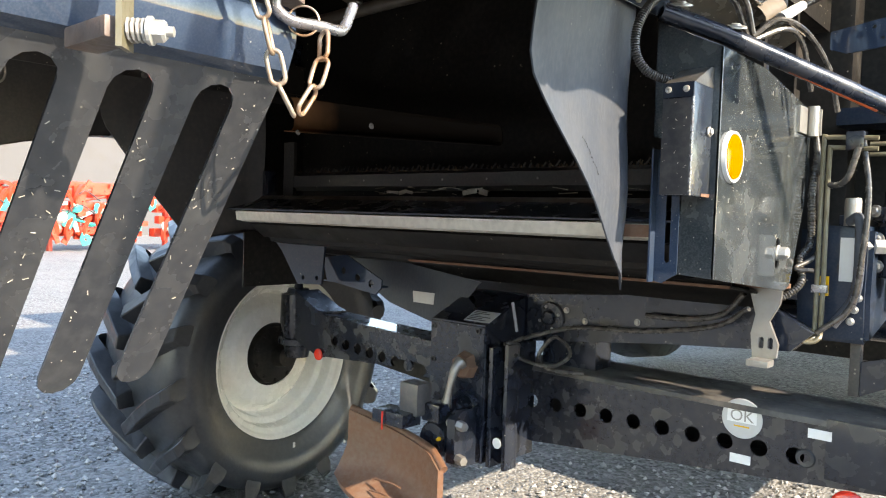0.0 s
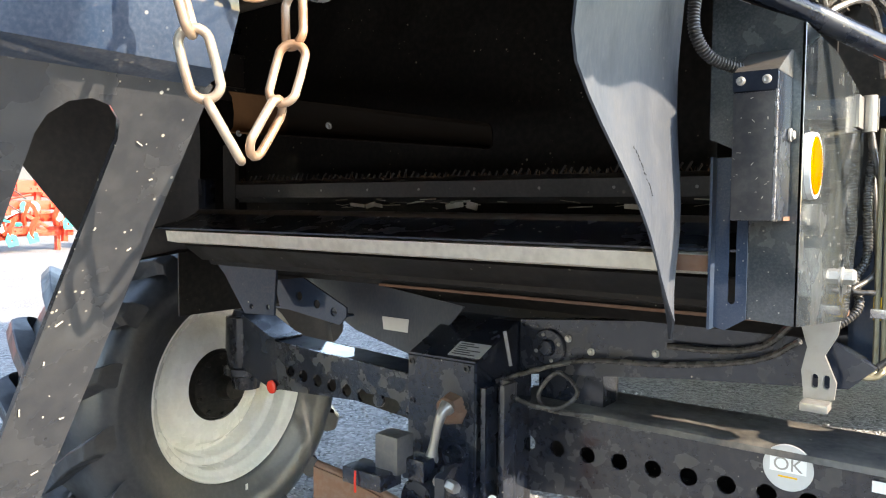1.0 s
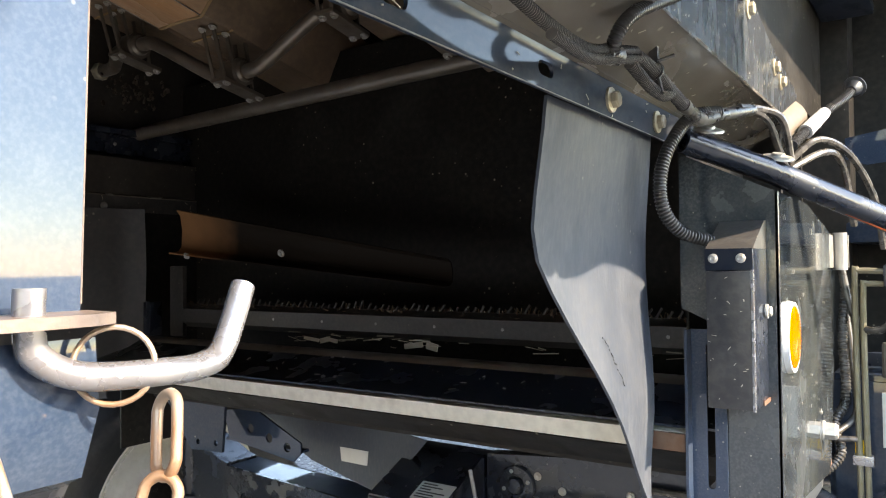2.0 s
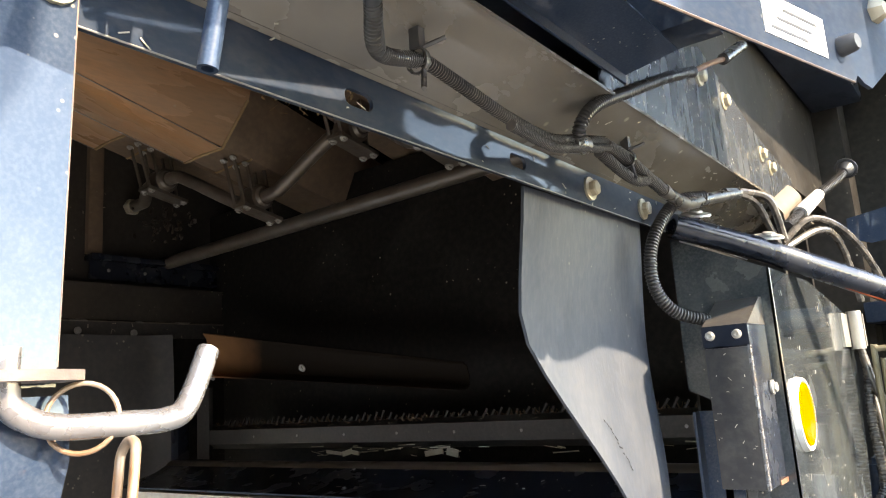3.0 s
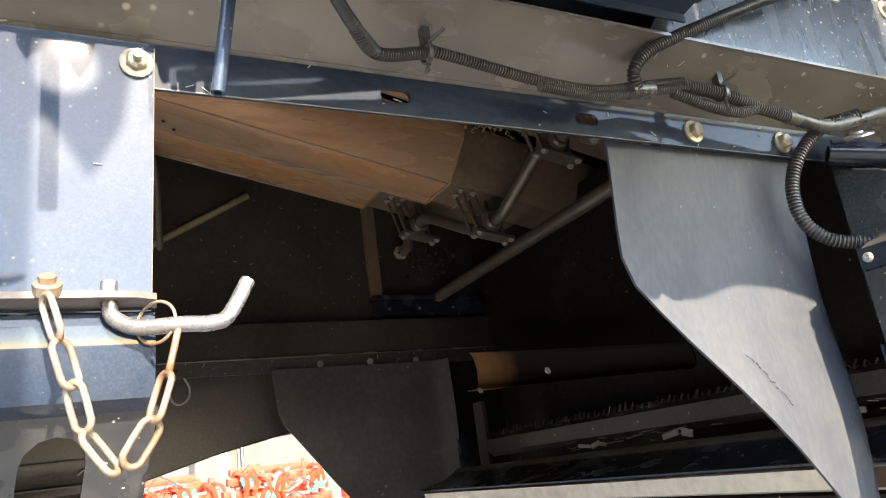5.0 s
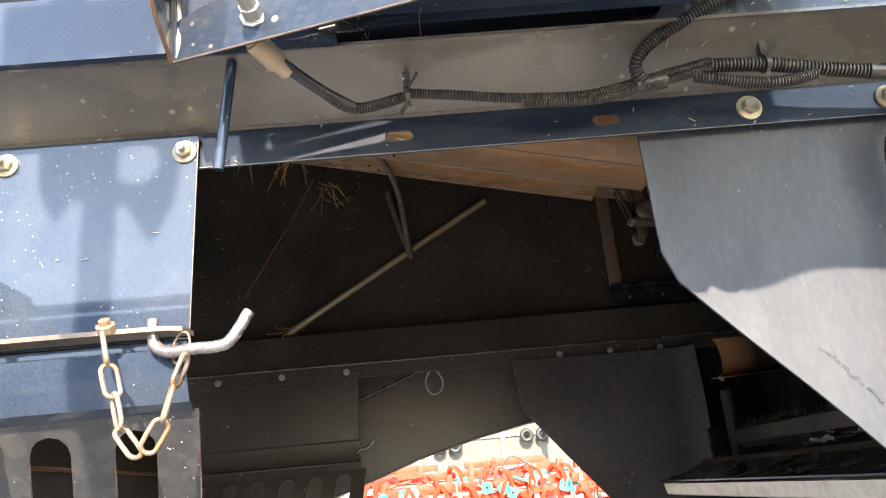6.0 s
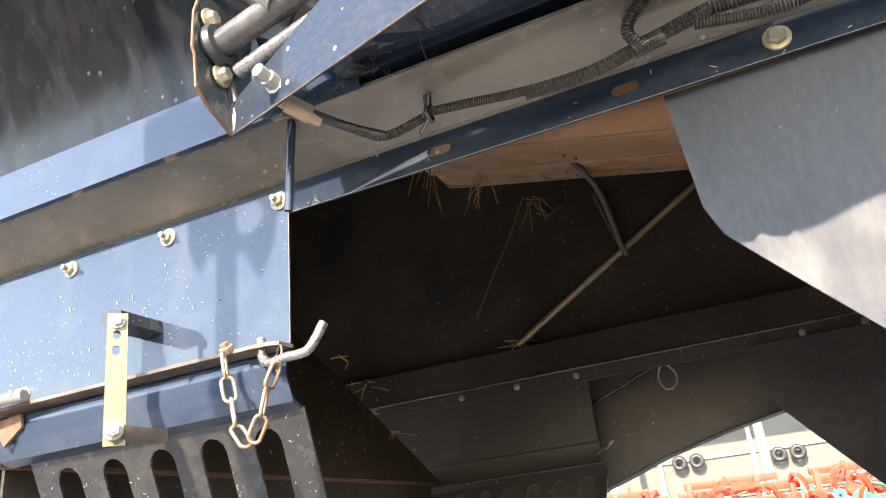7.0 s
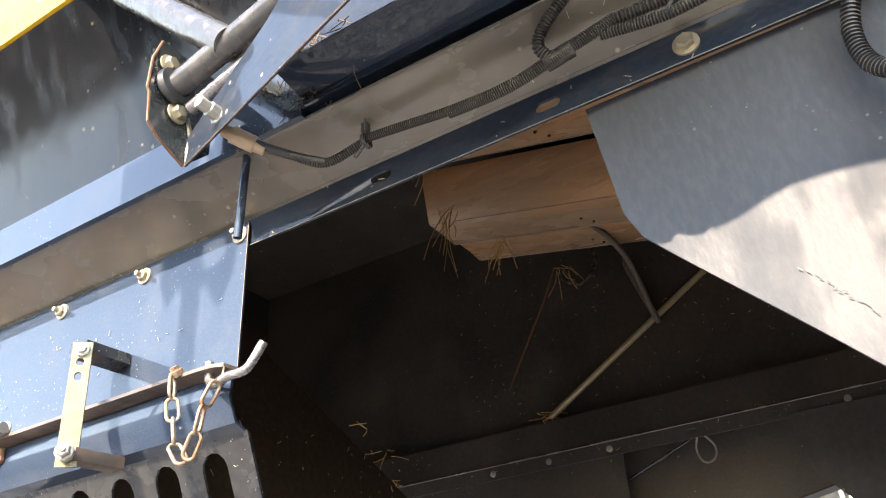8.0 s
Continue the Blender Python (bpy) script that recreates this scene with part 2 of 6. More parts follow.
def shade_faded():
    """Brown rust at one end of a sheet; shade painted in as blotchy darkening towards the other."""
    m, nt, b = shader("brown_rust_faded_into_shade", 0.6)
    b.inputs["Specular IOR Level"].default_value = 0.06
    n, li = nt.nodes, nt.links
    geo = n.new("ShaderNodeNewGeometry")
    sep = n.new("ShaderNodeSeparateXYZ")
    li.new(geo.outputs["Position"], sep.inputs[0])
    t = n.new("ShaderNodeTexNoise")
    t.inputs["Scale"].default_value, t.inputs["Detail"].default_value = 7, 6
    li.new(geo.outputs["Position"], t.inputs["Vector"])
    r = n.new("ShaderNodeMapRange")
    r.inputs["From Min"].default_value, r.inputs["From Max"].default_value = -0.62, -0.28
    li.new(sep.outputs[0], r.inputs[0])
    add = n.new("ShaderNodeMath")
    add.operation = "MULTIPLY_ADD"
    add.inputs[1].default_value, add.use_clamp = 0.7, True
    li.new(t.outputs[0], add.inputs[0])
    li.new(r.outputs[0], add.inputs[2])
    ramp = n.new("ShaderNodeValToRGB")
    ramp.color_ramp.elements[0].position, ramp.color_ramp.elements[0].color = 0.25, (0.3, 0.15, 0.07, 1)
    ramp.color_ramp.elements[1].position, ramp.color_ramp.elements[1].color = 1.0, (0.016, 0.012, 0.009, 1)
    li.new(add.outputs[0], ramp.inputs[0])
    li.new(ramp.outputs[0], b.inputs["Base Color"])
    return m


SHADE_FADED = shade_faded()

# ---- shapes ----


def box(bm, x0, x1, y0, y1, z0, z1, bevel=0.0, m=None):
    made = bmesh.ops.create_cube(bm, size=1.0)["verts"]
    bmesh.ops.transform(bm, matrix=Matrix.LocRotScale(((x0 + x1) / 2, (y0 + y1) / 2, (z0 + z1) / 2), None, (abs(x1 - x0), abs(y1 - y0), abs(z1 - z0))), verts=made)
    if bevel:
        edges = list({e for v in made for e in v.link_edges})
        out = bmesh.ops.bevel(bm, geom=edges, offset=bevel, segments=2, affect="EDGES", profile=0.7)
        made = list({v for f in out["faces"] for v in f.verts} | {v for v in made if v.is_valid})
    if m:
        bmesh.ops.transform(bm, matrix=m, verts=made)
    return bm


def plate(bm, outline, holes, thick, m):
    """A flat sheet in the plane (u, v) with holes right through, thick along w, laid by the pose m."""
    edges, verts = [], []
    for loop in [outline, *holes]:
        vs = [bm.verts.new((u, v, 0)) for u, v in loop]
        verts += vs
        edges += [bm.edges.new((a, b)) for a, b in zip(vs, vs[1:] + vs[:1])]
    faces = [g for g in bmesh.ops.triangle_fill(bm, use_beauty=True, use_dissolve=False, edges=edges, normal=(0, 0, 1))["geom"] if isinstance(g, bmesh.types.BMFace)]
    ext = bmesh.ops.extrude_face_region(bm, geom=faces)["geom"]
    top = [g for g in ext if isinstance(g, bmesh.types.BMVert)]
    bmesh.ops.translate(bm, vec=(0, 0, thick), verts=top)
    bmesh.ops.transform(bm, matrix=m, verts=verts + top)
    bmesh.ops.recalc_face_normals(bm, faces=bm.faces)
    return bm


def oval(cu, cv, w, h, n=8):
    """A slot of width w and length h (h along v) about (cu, cv)."""
    r, k = w / 2, max(h - w, 0) / 2
    return [(cu + r * math.cos(math.pi * i / n), cv + k + r * math.sin(math.pi * i / n)) for i in range(n + 1)] + [(cu - r * math.cos(math.pi * i / n), cv - k - r * math.sin(math.pi * i / n)) for i in range(n + 1)] if k > 0 else [(cu + r * math.cos(math.pi * i / n), cv + r * math.sin(math.pi * i / n)) for i in range(2 * n)]


YZ = Matrix(((0, 0, 1, 0), (1, 0, 0, 0), (0, 1, 0, 0), (0, 0, 0, 1)))  # u to y, v to z, w to x
XZ = Matrix(((1, 0, 0, 0), (0, 0, -1, 0), (0, 1, 0, 0), (0, 0, 0, 1)))  # u to x, v to z, w to -y


def at_x(x):
    return Matrix.Translation((x, 0, 0)) @ YZ


def at_y(y):
    return Matrix.Translation((0, y, 0)) @ XZ


def strip(bm, profile, y0, y1, thick=0.004, axis="y", cuts=1):
    """A folded sheet: the open profile (x, z) swept from y0 to y1 (axis 'x': the profile is (y, z), swept along x)."""
    pts = [Vector(p) for p in profile]
    off = []
    for i, p in enumerate(pts):
        d0 = (p - pts[i - 1]).normalized() if i else (pts[1] - p).normalized()
        d1 = (pts[i + 1] - p).normalized() if i + 1 < len(pts) else d0
        nrm = Vector((-(d0 + d1).y, (d0 + d1).x)).normalized()
        off.append(p + nrm * thick / max(nrm.dot(Vector((-d0.y, d0.x))), 0.4))
    ring = pts + off[::-1]
    rows = []
    for k in range(cuts + 1):
        y = y0 + (y1 - y0) * k / cuts
        rows.append([bm.verts.new((p.x, y, p.y) if axis == "y" else (y, p.x, p.y)) for p in ring])
    for a, b in zip(rows, rows[1:]):
        for i in range(len(ring)):
            j = (i + 1) % len(ring)
            bm.faces.new((a[i], a[j], b[j], b[i]))
    n = len(pts)
    for row in (rows[0], rows[-1]):
        for i in range(n - 1):
            bm.faces.new((row[i], row[i + 1], row[2 * n - 2 - i], row[2 * n - 1 - i]))
    bmesh.ops.recalc_face_normals(bm, faces=bm.faces)
    return bm


def smooth_path(points, steps=8):
    """A Catmull-Rom curve through the points."""
    p = [Vector(q) for q in points]
    p = [2 * p[0] - p[1]] + p + [2 * p[-1] - p[-2]]
    out = []
    for i in range(1, len(p) - 2):
        for k in range(steps):
            t = k / steps
            a, b, c, d = p[i - 1:i + 3]
            out.append(0.5 * (2 * b + (c - a) * t + (2 * a - 5 * b + 4 * c - d) * t * t + (3 * b - a - 3 * c + d) * t ** 3))
    return out + [p[-2]]


def tube(bm, path, radius, sides=12, caps=True, rib=0.0, pitch=0.006, bore=0.0):
    """A round bar or hose along the path; rib: the depth of corrugation rings, pitch metres apart."""
    path = [Vector(p) for p in path]
    if rib:
        dense, left = [path[0]], 0.0
        step = pitch / 4
        for a, b in zip(path, path[1:]):
            ln = (b - a).length
            s = step - left
            while s <= ln:
                dense.append(a + (b - a) * (s / ln))
                s += step
            left = ln - (s - step)
        path = dense
    rings = []
    d = (path[1] - path[0]).normalized()
    side = d.orthogonal().normalized()
    for i, p in enumerate(path):
        nd = (path[min(i + 1, len(path) - 1)] - path[max(i - 1, 0)]).normalized()
        side = (side - nd * side.dot(nd)).normalized()
        up = nd.cross(side)
        r = radius[i] if isinstance(radius, (list, tuple)) else radius
        r = r - rib * (i % 4 > 1) if rib else r
        rings.append([bm.verts.new(p + r * (side * math.cos(2 * math.pi * k / sides) + up * math.sin(2 * math.pi * k / sides))) for k in range(sides)])
    for i, (a, b) in enumerate(zip(rings, rings[1:])):
        for k in range(sides):
            f = bm.faces.new((a[k], a[(k + 1) % sides], b[(k + 1) % sides], b[k]))
            f.smooth = not rib
            f.material_index = 1 if rib and i % 4 else 0
    if caps:
        for end, ring, sgn in ((0, rings[0], 1), (1, rings[-1], -1)):
            if bore:
                c = sum((v.co for v in ring), Vector()) / sides
                depth = (path[1] - path[0]).normalized() * bore * 2 if end == 0 else (path[-2] - path[-1]).normalized() * bore * 2
                ins = [bm.verts.new(c + (v.co - c) * 0.62) for v in ring]
                low = [bm.verts.new(v.co + depth) for v in ins]
                for k in range(sides):
                    q = (k + 1) % sides
                    bm.faces.new((ring[k], ring[q], ins[q], ins[k]))
                    bm.faces.new((ins[k], ins[q], low[q], low[k]))
                bm.faces.new(low)
            else:
                bm.faces.new(ring)
    bmesh.ops.recalc_face_normals(bm, faces=bm.faces)
    return bm


def lathe(bm, profile, m, n=32, closed=False):
    """Turn the profile (radius, along) about the w axis of the pose m."""
    rings = []
    for r, a in profile:
        rings.append([bm.verts.new(m @ Vector((r * math.cos(2 * math.pi * k / n), r * math.sin(2 * math.pi * k / n), a))) for k in range(n)] if r > 1e-6 else [bm.verts.new(m @ Vector((0, 0, a)))])
    pairs = list(zip(rings, rings[1:])) + ([(rings[-1], rings[0])] if closed else [])
    for a, b in pairs:
        for k in range(n):
            q = (k + 1) % n
            vs = [a[k % len(a)], a[q % len(a)], b[q % len(b)], b[k % len(b)]]
            vs = list(dict.fromkeys(vs))
            if len(vs) > 2:
                bm.faces.new(vs).smooth = True
    bmesh.ops.recalc_face_normals(bm, faces=bm.faces)
    return bm


def part(name, bm, material, parent=None, label=""):
    me = bpy.data.meshes.new(name)
    bm.normal_update()
    bm.to_mesh(me)
    bm.free()
    me.set_sharp_from_angle(angle=radians(38))
    me.materials.append(material)
    ob = new(name, me)
    if parent:
        ob.parent = parent
        ob.matrix_parent_inverse = parent.matrix_world.inverted()
    return tagged(ob, label)


def shared(name, me, m, parent, label=""):
    """One more object on a mesh that is there already, at the pose m."""
    ob = new(name, me)
    ob.parent = parent
    ob.matrix_world = m
    return tagged(ob, label)


def thing(name, at, label, category, group="", kind=""):
    ob = new(name)
    ob.location = at
    ob.matrix_world = Matrix.Translation(at)
    return tagged(ob, label, category, group, kind)


def conduit(name, points, radius, parent, label="", crest=None):
    """Corrugated conduit along a smooth path: worn dusty crests, black grooves."""
    ob = part(name, tube(B(), smooth_path(points, 10), radius, 14, rib=radius * 0.2, pitch=radius * 0.5), crest or CREST, parent, label)
    ob.data.materials.append(GROOVE)
    return ob


B = bmesh.new
GZ = -0.10

# ---- ground and distance ----


def ground():
    bm = B()
    rng = random.Random(3)
    xs = [-200, -60, -25, -12] + [-6 + 0.25 * i for i in range(37)] + [8, 25, 60, 200]
    ys = [-200, -60, -20, -6] + [-2 + 0.25 * i for i in range(33)] + [10, 20, 60, 200]
    grid = [[bm.verts.new((x, y, GZ + (rng.uniform(-0.008, 0.008) if abs(x) < 6.5 and abs(y) < 9 else 0))) for x in xs] for y in ys]
    for a, b in zip(grid, grid[1:]):
        for i in range(len(xs) - 1):
            bm.faces.new((a[i], a[i + 1], b[i + 1], b[i])).smooth = True
    tagged(part("ground", bm, GRAVEL), "grey compacted gravel yard", "ground", kind="structure")


ground()

# ---- bolts, made once ----


def bolt_mesh(name, head, height, washer, wh=0.003, shank=0.0, mat=ZINC):
    bm = B()
    lathe(bm, [(0, 0), (washer, 0), (washer, wh), (head * 0.98, wh + 0.001), (0, wh + 0.001)], Matrix(), 16)
    lathe(bm, [(0, wh), (head, wh), (head, wh + height * 0.8), (head * 0.8, wh + height), (0, wh + height)], Matrix(), 6)
    if shank:
        lathe(bm, [(0, wh + height * 0.9), (head * 0.45, wh + height * 0.9), (head * 0.45, wh + height + shank), (0, wh + height + shank)], Matrix(), 10)
    for f in bm.faces:
        f.smooth = False
    me = bpy.data.meshes.new(name)
    bm.to_mesh(me)
    bm.free()
    me.materials.append(mat)
    return me


BOLT = bolt_mesh("bolt", 0.0105, 0.009, 0.0155)
NUTBOLT = bolt_mesh("nut_bolt", 0.0095, 0.008, 0.014, shank=0.008)
SMALLBOLT = bolt_mesh("small_bolt", 0.007, 0.005, 0.01, mat=PALEZINC)
DOME = bolt_mesh("dome_bolt", 0.0075, 0.004, 0.011, mat=PALEZINC)
MINI = bolt_mesh("mini_bolt", 0.004, 0.003, 0.0055, 0.0015, mat=STEEL)
HUBBOLT = bolt_mesh("hub_bolt", 0.009, 0.008, 0.012, mat=SHADE_BLACK)
DARKBOLT = bolt_mesh("dark_bolt", 0.011, 0.009, 0.016, mat=STEEL)


def facing(p, n, spin=0.0):
    return Matrix.Translation(p) @ Vector(n).to_track_quat("Z", "Y").to_matrix().to_4x4() @ Matrix.Rotation(spin, 4, "Z")


def bolt_at(parent, me, p, n, spin=0.0, label=""):
    return shared("bolt", me, facing(p, n, spin), parent, label)


# ---- the combine harvester ----
combine = thing("combine_harvester", (0, 2, GZ), "black combine harvester with open straw hood, dusty paint", "combine harvester")

SLOT = 0.0915


def comb_outline(right, count, length):
    """Tines along v (downward), skewed towards -u on the way."""
    def sk(u, v):
        return (u - 0.113 * v, -v)
    pts = [sk(right, -0.02)]
    for k in range(count):
        r = right - SLOT * k
        l = r - 0.046
        tip = length - 0.022
        pts += [sk(r, 0.02), sk(r, tip)]
        pts += [sk((r + l) / 2 + 0.023 * math.cos(a), tip + 0.024 * math.sin(a)) for a in (0.5, 1.05, 1.57, 2.1, 2.64)]
        pts += [sk(l, tip)]
        if k < count - 1:
            g = SLOT - 0.046
            pts += [sk(l, 0.02)] + [sk(l - g / 2 + g / 2 * math.cos(a), 0.02 - g / 2 * math.sin(a)) for a in (0.5, 1.05, 1.57, 2.1, 2.64)]
        else:
            pts += [sk(l, -0.02)]
    return pts


def hanging_sheet(last):
    """A plate hung from the rail: a straight rear edge, then cut slanting to a tip, the front edge rolled inwards."""
    bm = B()
    cols, rows = 22, 16
    front, back = [], []
    for j in range(rows + 1):
        z = 1.618 - (1.618 - 1.048) * j / rows
        if z > 1.455:
            y0 = 1.207 + 0.012 * (1.618 - z) / 0.163
        elif z > 1.10:
            y0 = 1.219 + 0.30 * (1.455 - z) / 0.355
        else:
            y0 = 1.519 + 0.05 * (1.10 - z) / 0.052
        ra, rb = [], []
        for i in range(cols + 1):
            y = y0 + (last + 0.02 - y0) * i / cols if z > 1.10 else y0 + (max(last - 0.225, 1.575) - y0) * i / cols
            x = 0.852 - 0.034 * math.exp(-((z - 1.44) / 0.15) ** 2) * (1 - 0.65 * i / cols) - 0.012 * math.exp(-((z - 1.12) / 0.09) ** 2)
            roll = max(y - (last - 0.045), 0)
            x -= 9 * roll * roll
            ra.append(bm.verts.new((x, y, z)))
            rb.append(bm.verts.new((x - 0.004, y + roll * 0.05, z)))
        front.append(ra), back.append(rb)
    for g in (front, back):
        for a, b in zip(g, g[1:]):
            for i in range(cols):
                bm.faces.new((a[i], a[i + 1], b[i + 1], b[i])).smooth = True
    rim_f = front[0] + [r[-1] for r in front[1:]] + front[-1][-2::-1] + [r[0] for r in front[-2:0:-1]]
    rim_b = back[0] + [r[-1] for r in back[1:]] + back[-1][-2::-1] + [r[0] for r in back[-2:0:-1]]
    for k in range(len(rim_f)):
        q = (k + 1) % len(rim_f)
        bm.faces.new((rim_f[k], rim_f[q], rim_b[q], rim_b[k]))
    bmesh.ops.recalc_face_normals(bm, faces=bm.faces)
    return bm


def side(sgn, sheet, comb_mat, hanging_mat):
    """One side of the straw hood: rail, soffit, panel, comb and hanging plate; sgn +1 by the camera, -1 beyond."""
    near = sgn > 0
    mir = Matrix.Diagonal((sgn, 1, 1, 1))

    def done(bm):
        bmesh.ops.transform(bm, matrix=mir, verts=bm.verts)
        if sgn < 0:
            bmesh.ops.reverse_faces(bm, faces=bm.faces)
        return bm

    holes = [[(y, z) for z, y in oval(1.634, yc, 0.015, 0.034)] for yc in (0.918, 1.167)]
    rail = part("hood_rail", done(plate(B(), [(-0.95, 1.612), (2.3, 1.612), (2.3, 1.657), (-0.95, 1.657)], holes, 0.004, at_x(0.858))), PAINT_LOW if near else PAINT_DUSTY, combine, "black bolted edge rail with slotted holes")
    part("soffit", done(strip(B(), [(0.860, 1.657), (0.945, 1.703), (0.952, 1.703)], -0.95, 2.3, 0.004)), SOFFIT, combine, "dust-coated sloping underside of the hood side")
    part("worn_edge", done(tube(B(), [(0.862, -0.95, 1.6125), (0.862, 2.29, 1.6125)], 0.0007, 6)), STEEL, rail, "bright worn lower edge")
    panel = part("rear_side_panel", done(plate(B(), [(-0.95, 1.41), (0.6765, 1.41), (0.683, 1.65), (-0.95, 1.65)], [], 0.004, at_x(0.866))), sheet, combine, "glossy black sheet panel reflecting the sky")
    part("cut_edge", done(tube(B(), [(0.8695, 0.677, 1.42), (0.8695, 0.683, 1.648)], 0.0007, 6)), LEDGE, panel, "bright cut edge")
    ledge = part("ledge", done(plate(B(), [(0.868, -0.95), (0.868, 0.681), (0.896, 0.678), (0.903, 0.664), (0.905, 0.64), (0.905, -0.95)], [], 0.005, Matrix.Translation((0, 0, 1.412)))), LEDGE if near else PAINT_DUSTY, panel, "worn folded ledge with rust showing")
    if near:
        for y in (0.668, 0.463, 0.259, 0.05, -0.16):
            bolt_at(panel, NUTBOLT, (0.870, y, 1.630), (1, 0, 0), y * 7, "zinc-plated nut and bolt")
        for y in (1.340, 1.511):
            bolt_at(rail, BOLT, (0.862, y, 1.634), (1, 0, 0), y * 5, "zinc-plated flange bolt")
    else:
        for y, z in ((0.21, 1.633), (0.426, 1.635), (0.645, 1.634), (1.375, 1.631), (1.551, 1.63), (1.723, 1.626)):
            bolt_at(rail, DOME, (-0.858, y, z), (1, 0, 0), y * 5, "dull round-headed bolt")
        bolt_at(panel, SMALLBOLT, (-0.862, 1.672, 1.566), (1, 0, 0))
    # the comb: an upright band, then tines leaning inwards
    bm = strip(B(), [(0.876, 1.405), (0.879, 1.375), (0.866, 1.345), (0.849, 1.338)], 0.135 if near else -0.14, 0.678, 0.004)
    part("deflector_band", done(bm), sheet, combine, "glossy black upper band of the comb plate")
    lean = Matrix(((0, 0.487, 0.874, 0.838), (1, 0, 0, 0), (0, 0.874, -0.487, 1.320), (0, 0, 0, 1)))
    bm = plate(B(), comb_outline(0.680, 6 if near else 9, 0.402), [], 0.004, lean if near else Matrix.Translation((0, 0.015, -0.022)) @ lean)
    part("slotted_deflector", done(bm), comb_mat, combine, "worn dark steel comb plate with rounded tines")
    # the hanging plate with its folded rear edge
    bm = hanging_sheet(1.565 if near else 1.80)
    part("hanging_deflector", done(bm), hanging_mat, combine, "scuffed dark grey hanging deflector plate")
    return rail, panel


near_rail, near_panel = side(1, PAINT, COMB, GREYPLATE)
far_rail, far_panel = side(-1, PAINT_DUSTY, PAINT_DUSTY, FARPLATE)

# upper body sides, roof and inner walls
for sgn in (1, -1):
    part("side_band", box(B(), sgn * 0.952, sgn * 0.962, -0.95, 0.86, 1.703, 1.783), PAINT, combine, "glossy black band along the hood side")
    flare = [(0.954, 1.785), (0.961, 1.82), (0.977, 1.88), (1.004, 1.95), (1.042, 2.025), (1.076, 2.084)]
    upper = part("upper_side_panel", strip(B(), [(sgn * a, b) for a, b in flare], -0.95, 0.86, 0.004), STREAKED, combine, "streaked dusty black upper hood side flaring outwards")
    for f in upper.data.polygons:
        f.use_smooth = True
    part("upper_trim_panel", box(B(), sgn * 0.99, sgn * 1.082, -0.95, 0.86, 2.088, 3.2, 0.003), YELLOW, combine, "yellow painted body panel")
    # near wall gets a darker colour in place of the shade over it
    part("inner_wall", box(B(), sgn * 0.93, sgn * 0.936, -0.95, 2.6, 1.78, 2.72), SHADE_BLACK if sgn > 0 else INNER, combine, "black inner hood wall")
    part("inner_ledge", strip(B(), [(sgn * 0.866, 1.660), (sgn * 0.868, 1.775), (sgn * 0.93, 1.785)], -0.95, 2.6, 0.004), INNER, combine)
part("hood_roof", box(B(), -0.96, 0.96, -0.95, 2.6, 2.72, 2.74), INNER, combine)
part("hood_rear_wall", box(B(), -0.93, 0.93, -0.956, -0.95, 1.3, 2.72), INNER, combine)
part("body", box(B(), -1.0, 1.0, 2.62, 3.4, 0.98, 3.6, 0.02), SHADE_BLACK, combine, "dark bulk of the machine body")
# body lengthened forwards and unseen front tyres added to shade the gravel
part("front_body", box(B(), -1.62, 1.62, 3.4, 11.0, 0.68, 3.9, 0.05), SHADE_BLACK, combine, "dark bulk of the machine body")
for x in (-1.5, 1.5):
    part("front_tyre", lathe(B(), [(0.0, -0.28), (0.55, -0.28), (0.80, -0.35), (0.93, -0.28), (0.98, 0.0), (0.93, 0.28), (0.80, 0.35), (0.55, 0.28), (0.0, 0.28)], facing((x, 6.4, 0.96), (1, 0, 0)), 48), RUBBER, combine, "large black front tyre, unseen, added for its shade")

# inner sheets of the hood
part("tail_sheet", plate(B(), [(-0.86, 1.352), (0.84, 1.352), (0.84, 2.12), (0.2, 1.82), (-0.86, 1.358)], [], 0.004, at_y(0.085)), DARKBROWN, combine, "dark tail sheet with stuck straw")
part("tail_edge", box(B(), -0.84, 0.84, 0.055, 0.08, 1.345, 1.352), RUST, combine)
part("tail_skirt", box(B(), -0.85, 0.80, 0.045, 0.052, 0.98, 1.35), INNER, combine)
part("front_side_wall", box(B(), -0.866, -0.860, 1.78, 2.6, 0.9, 1.64), SHADE_BLACK, combine)
part("front_side_wall", box(B(), 0.856, 0.860, 1.66, 2.6, 1.065, 1.612), SHADE_BLACK, combine)
part("wall_post", box(B(), -0.928, -0.905, 1.60, 1.645, 1.87, 2.27, 0.003), GRIME, combine, "dust-caked upright")
part("wall_shelf", box(B(), -0.928, -0.88, 1.60, 2.3, 1.85, 1.868, 0.002), SATIN, combine)
shelf_face = part("shelf_flange", box(B(), -0.90, -0.894, 1.60, 2.3, 1.79, 1.848, 0.002), SATIN, combine)
for y in (1.66, 1.78, 1.92, 2.06):
    bolt_at(shelf_face, MINI, (-0.894, y, 1.82), (1, 0, 0), y)
part("wall_seam", tube(B(), smooth_path([(-0.927, 0.546, 2.384), (-0.925, 0.47, 2.24), (-0.926, 0.40, 2.13), (-0.925, 0.286, 1.94)], 6), 0.004, 6), RUST, combine)

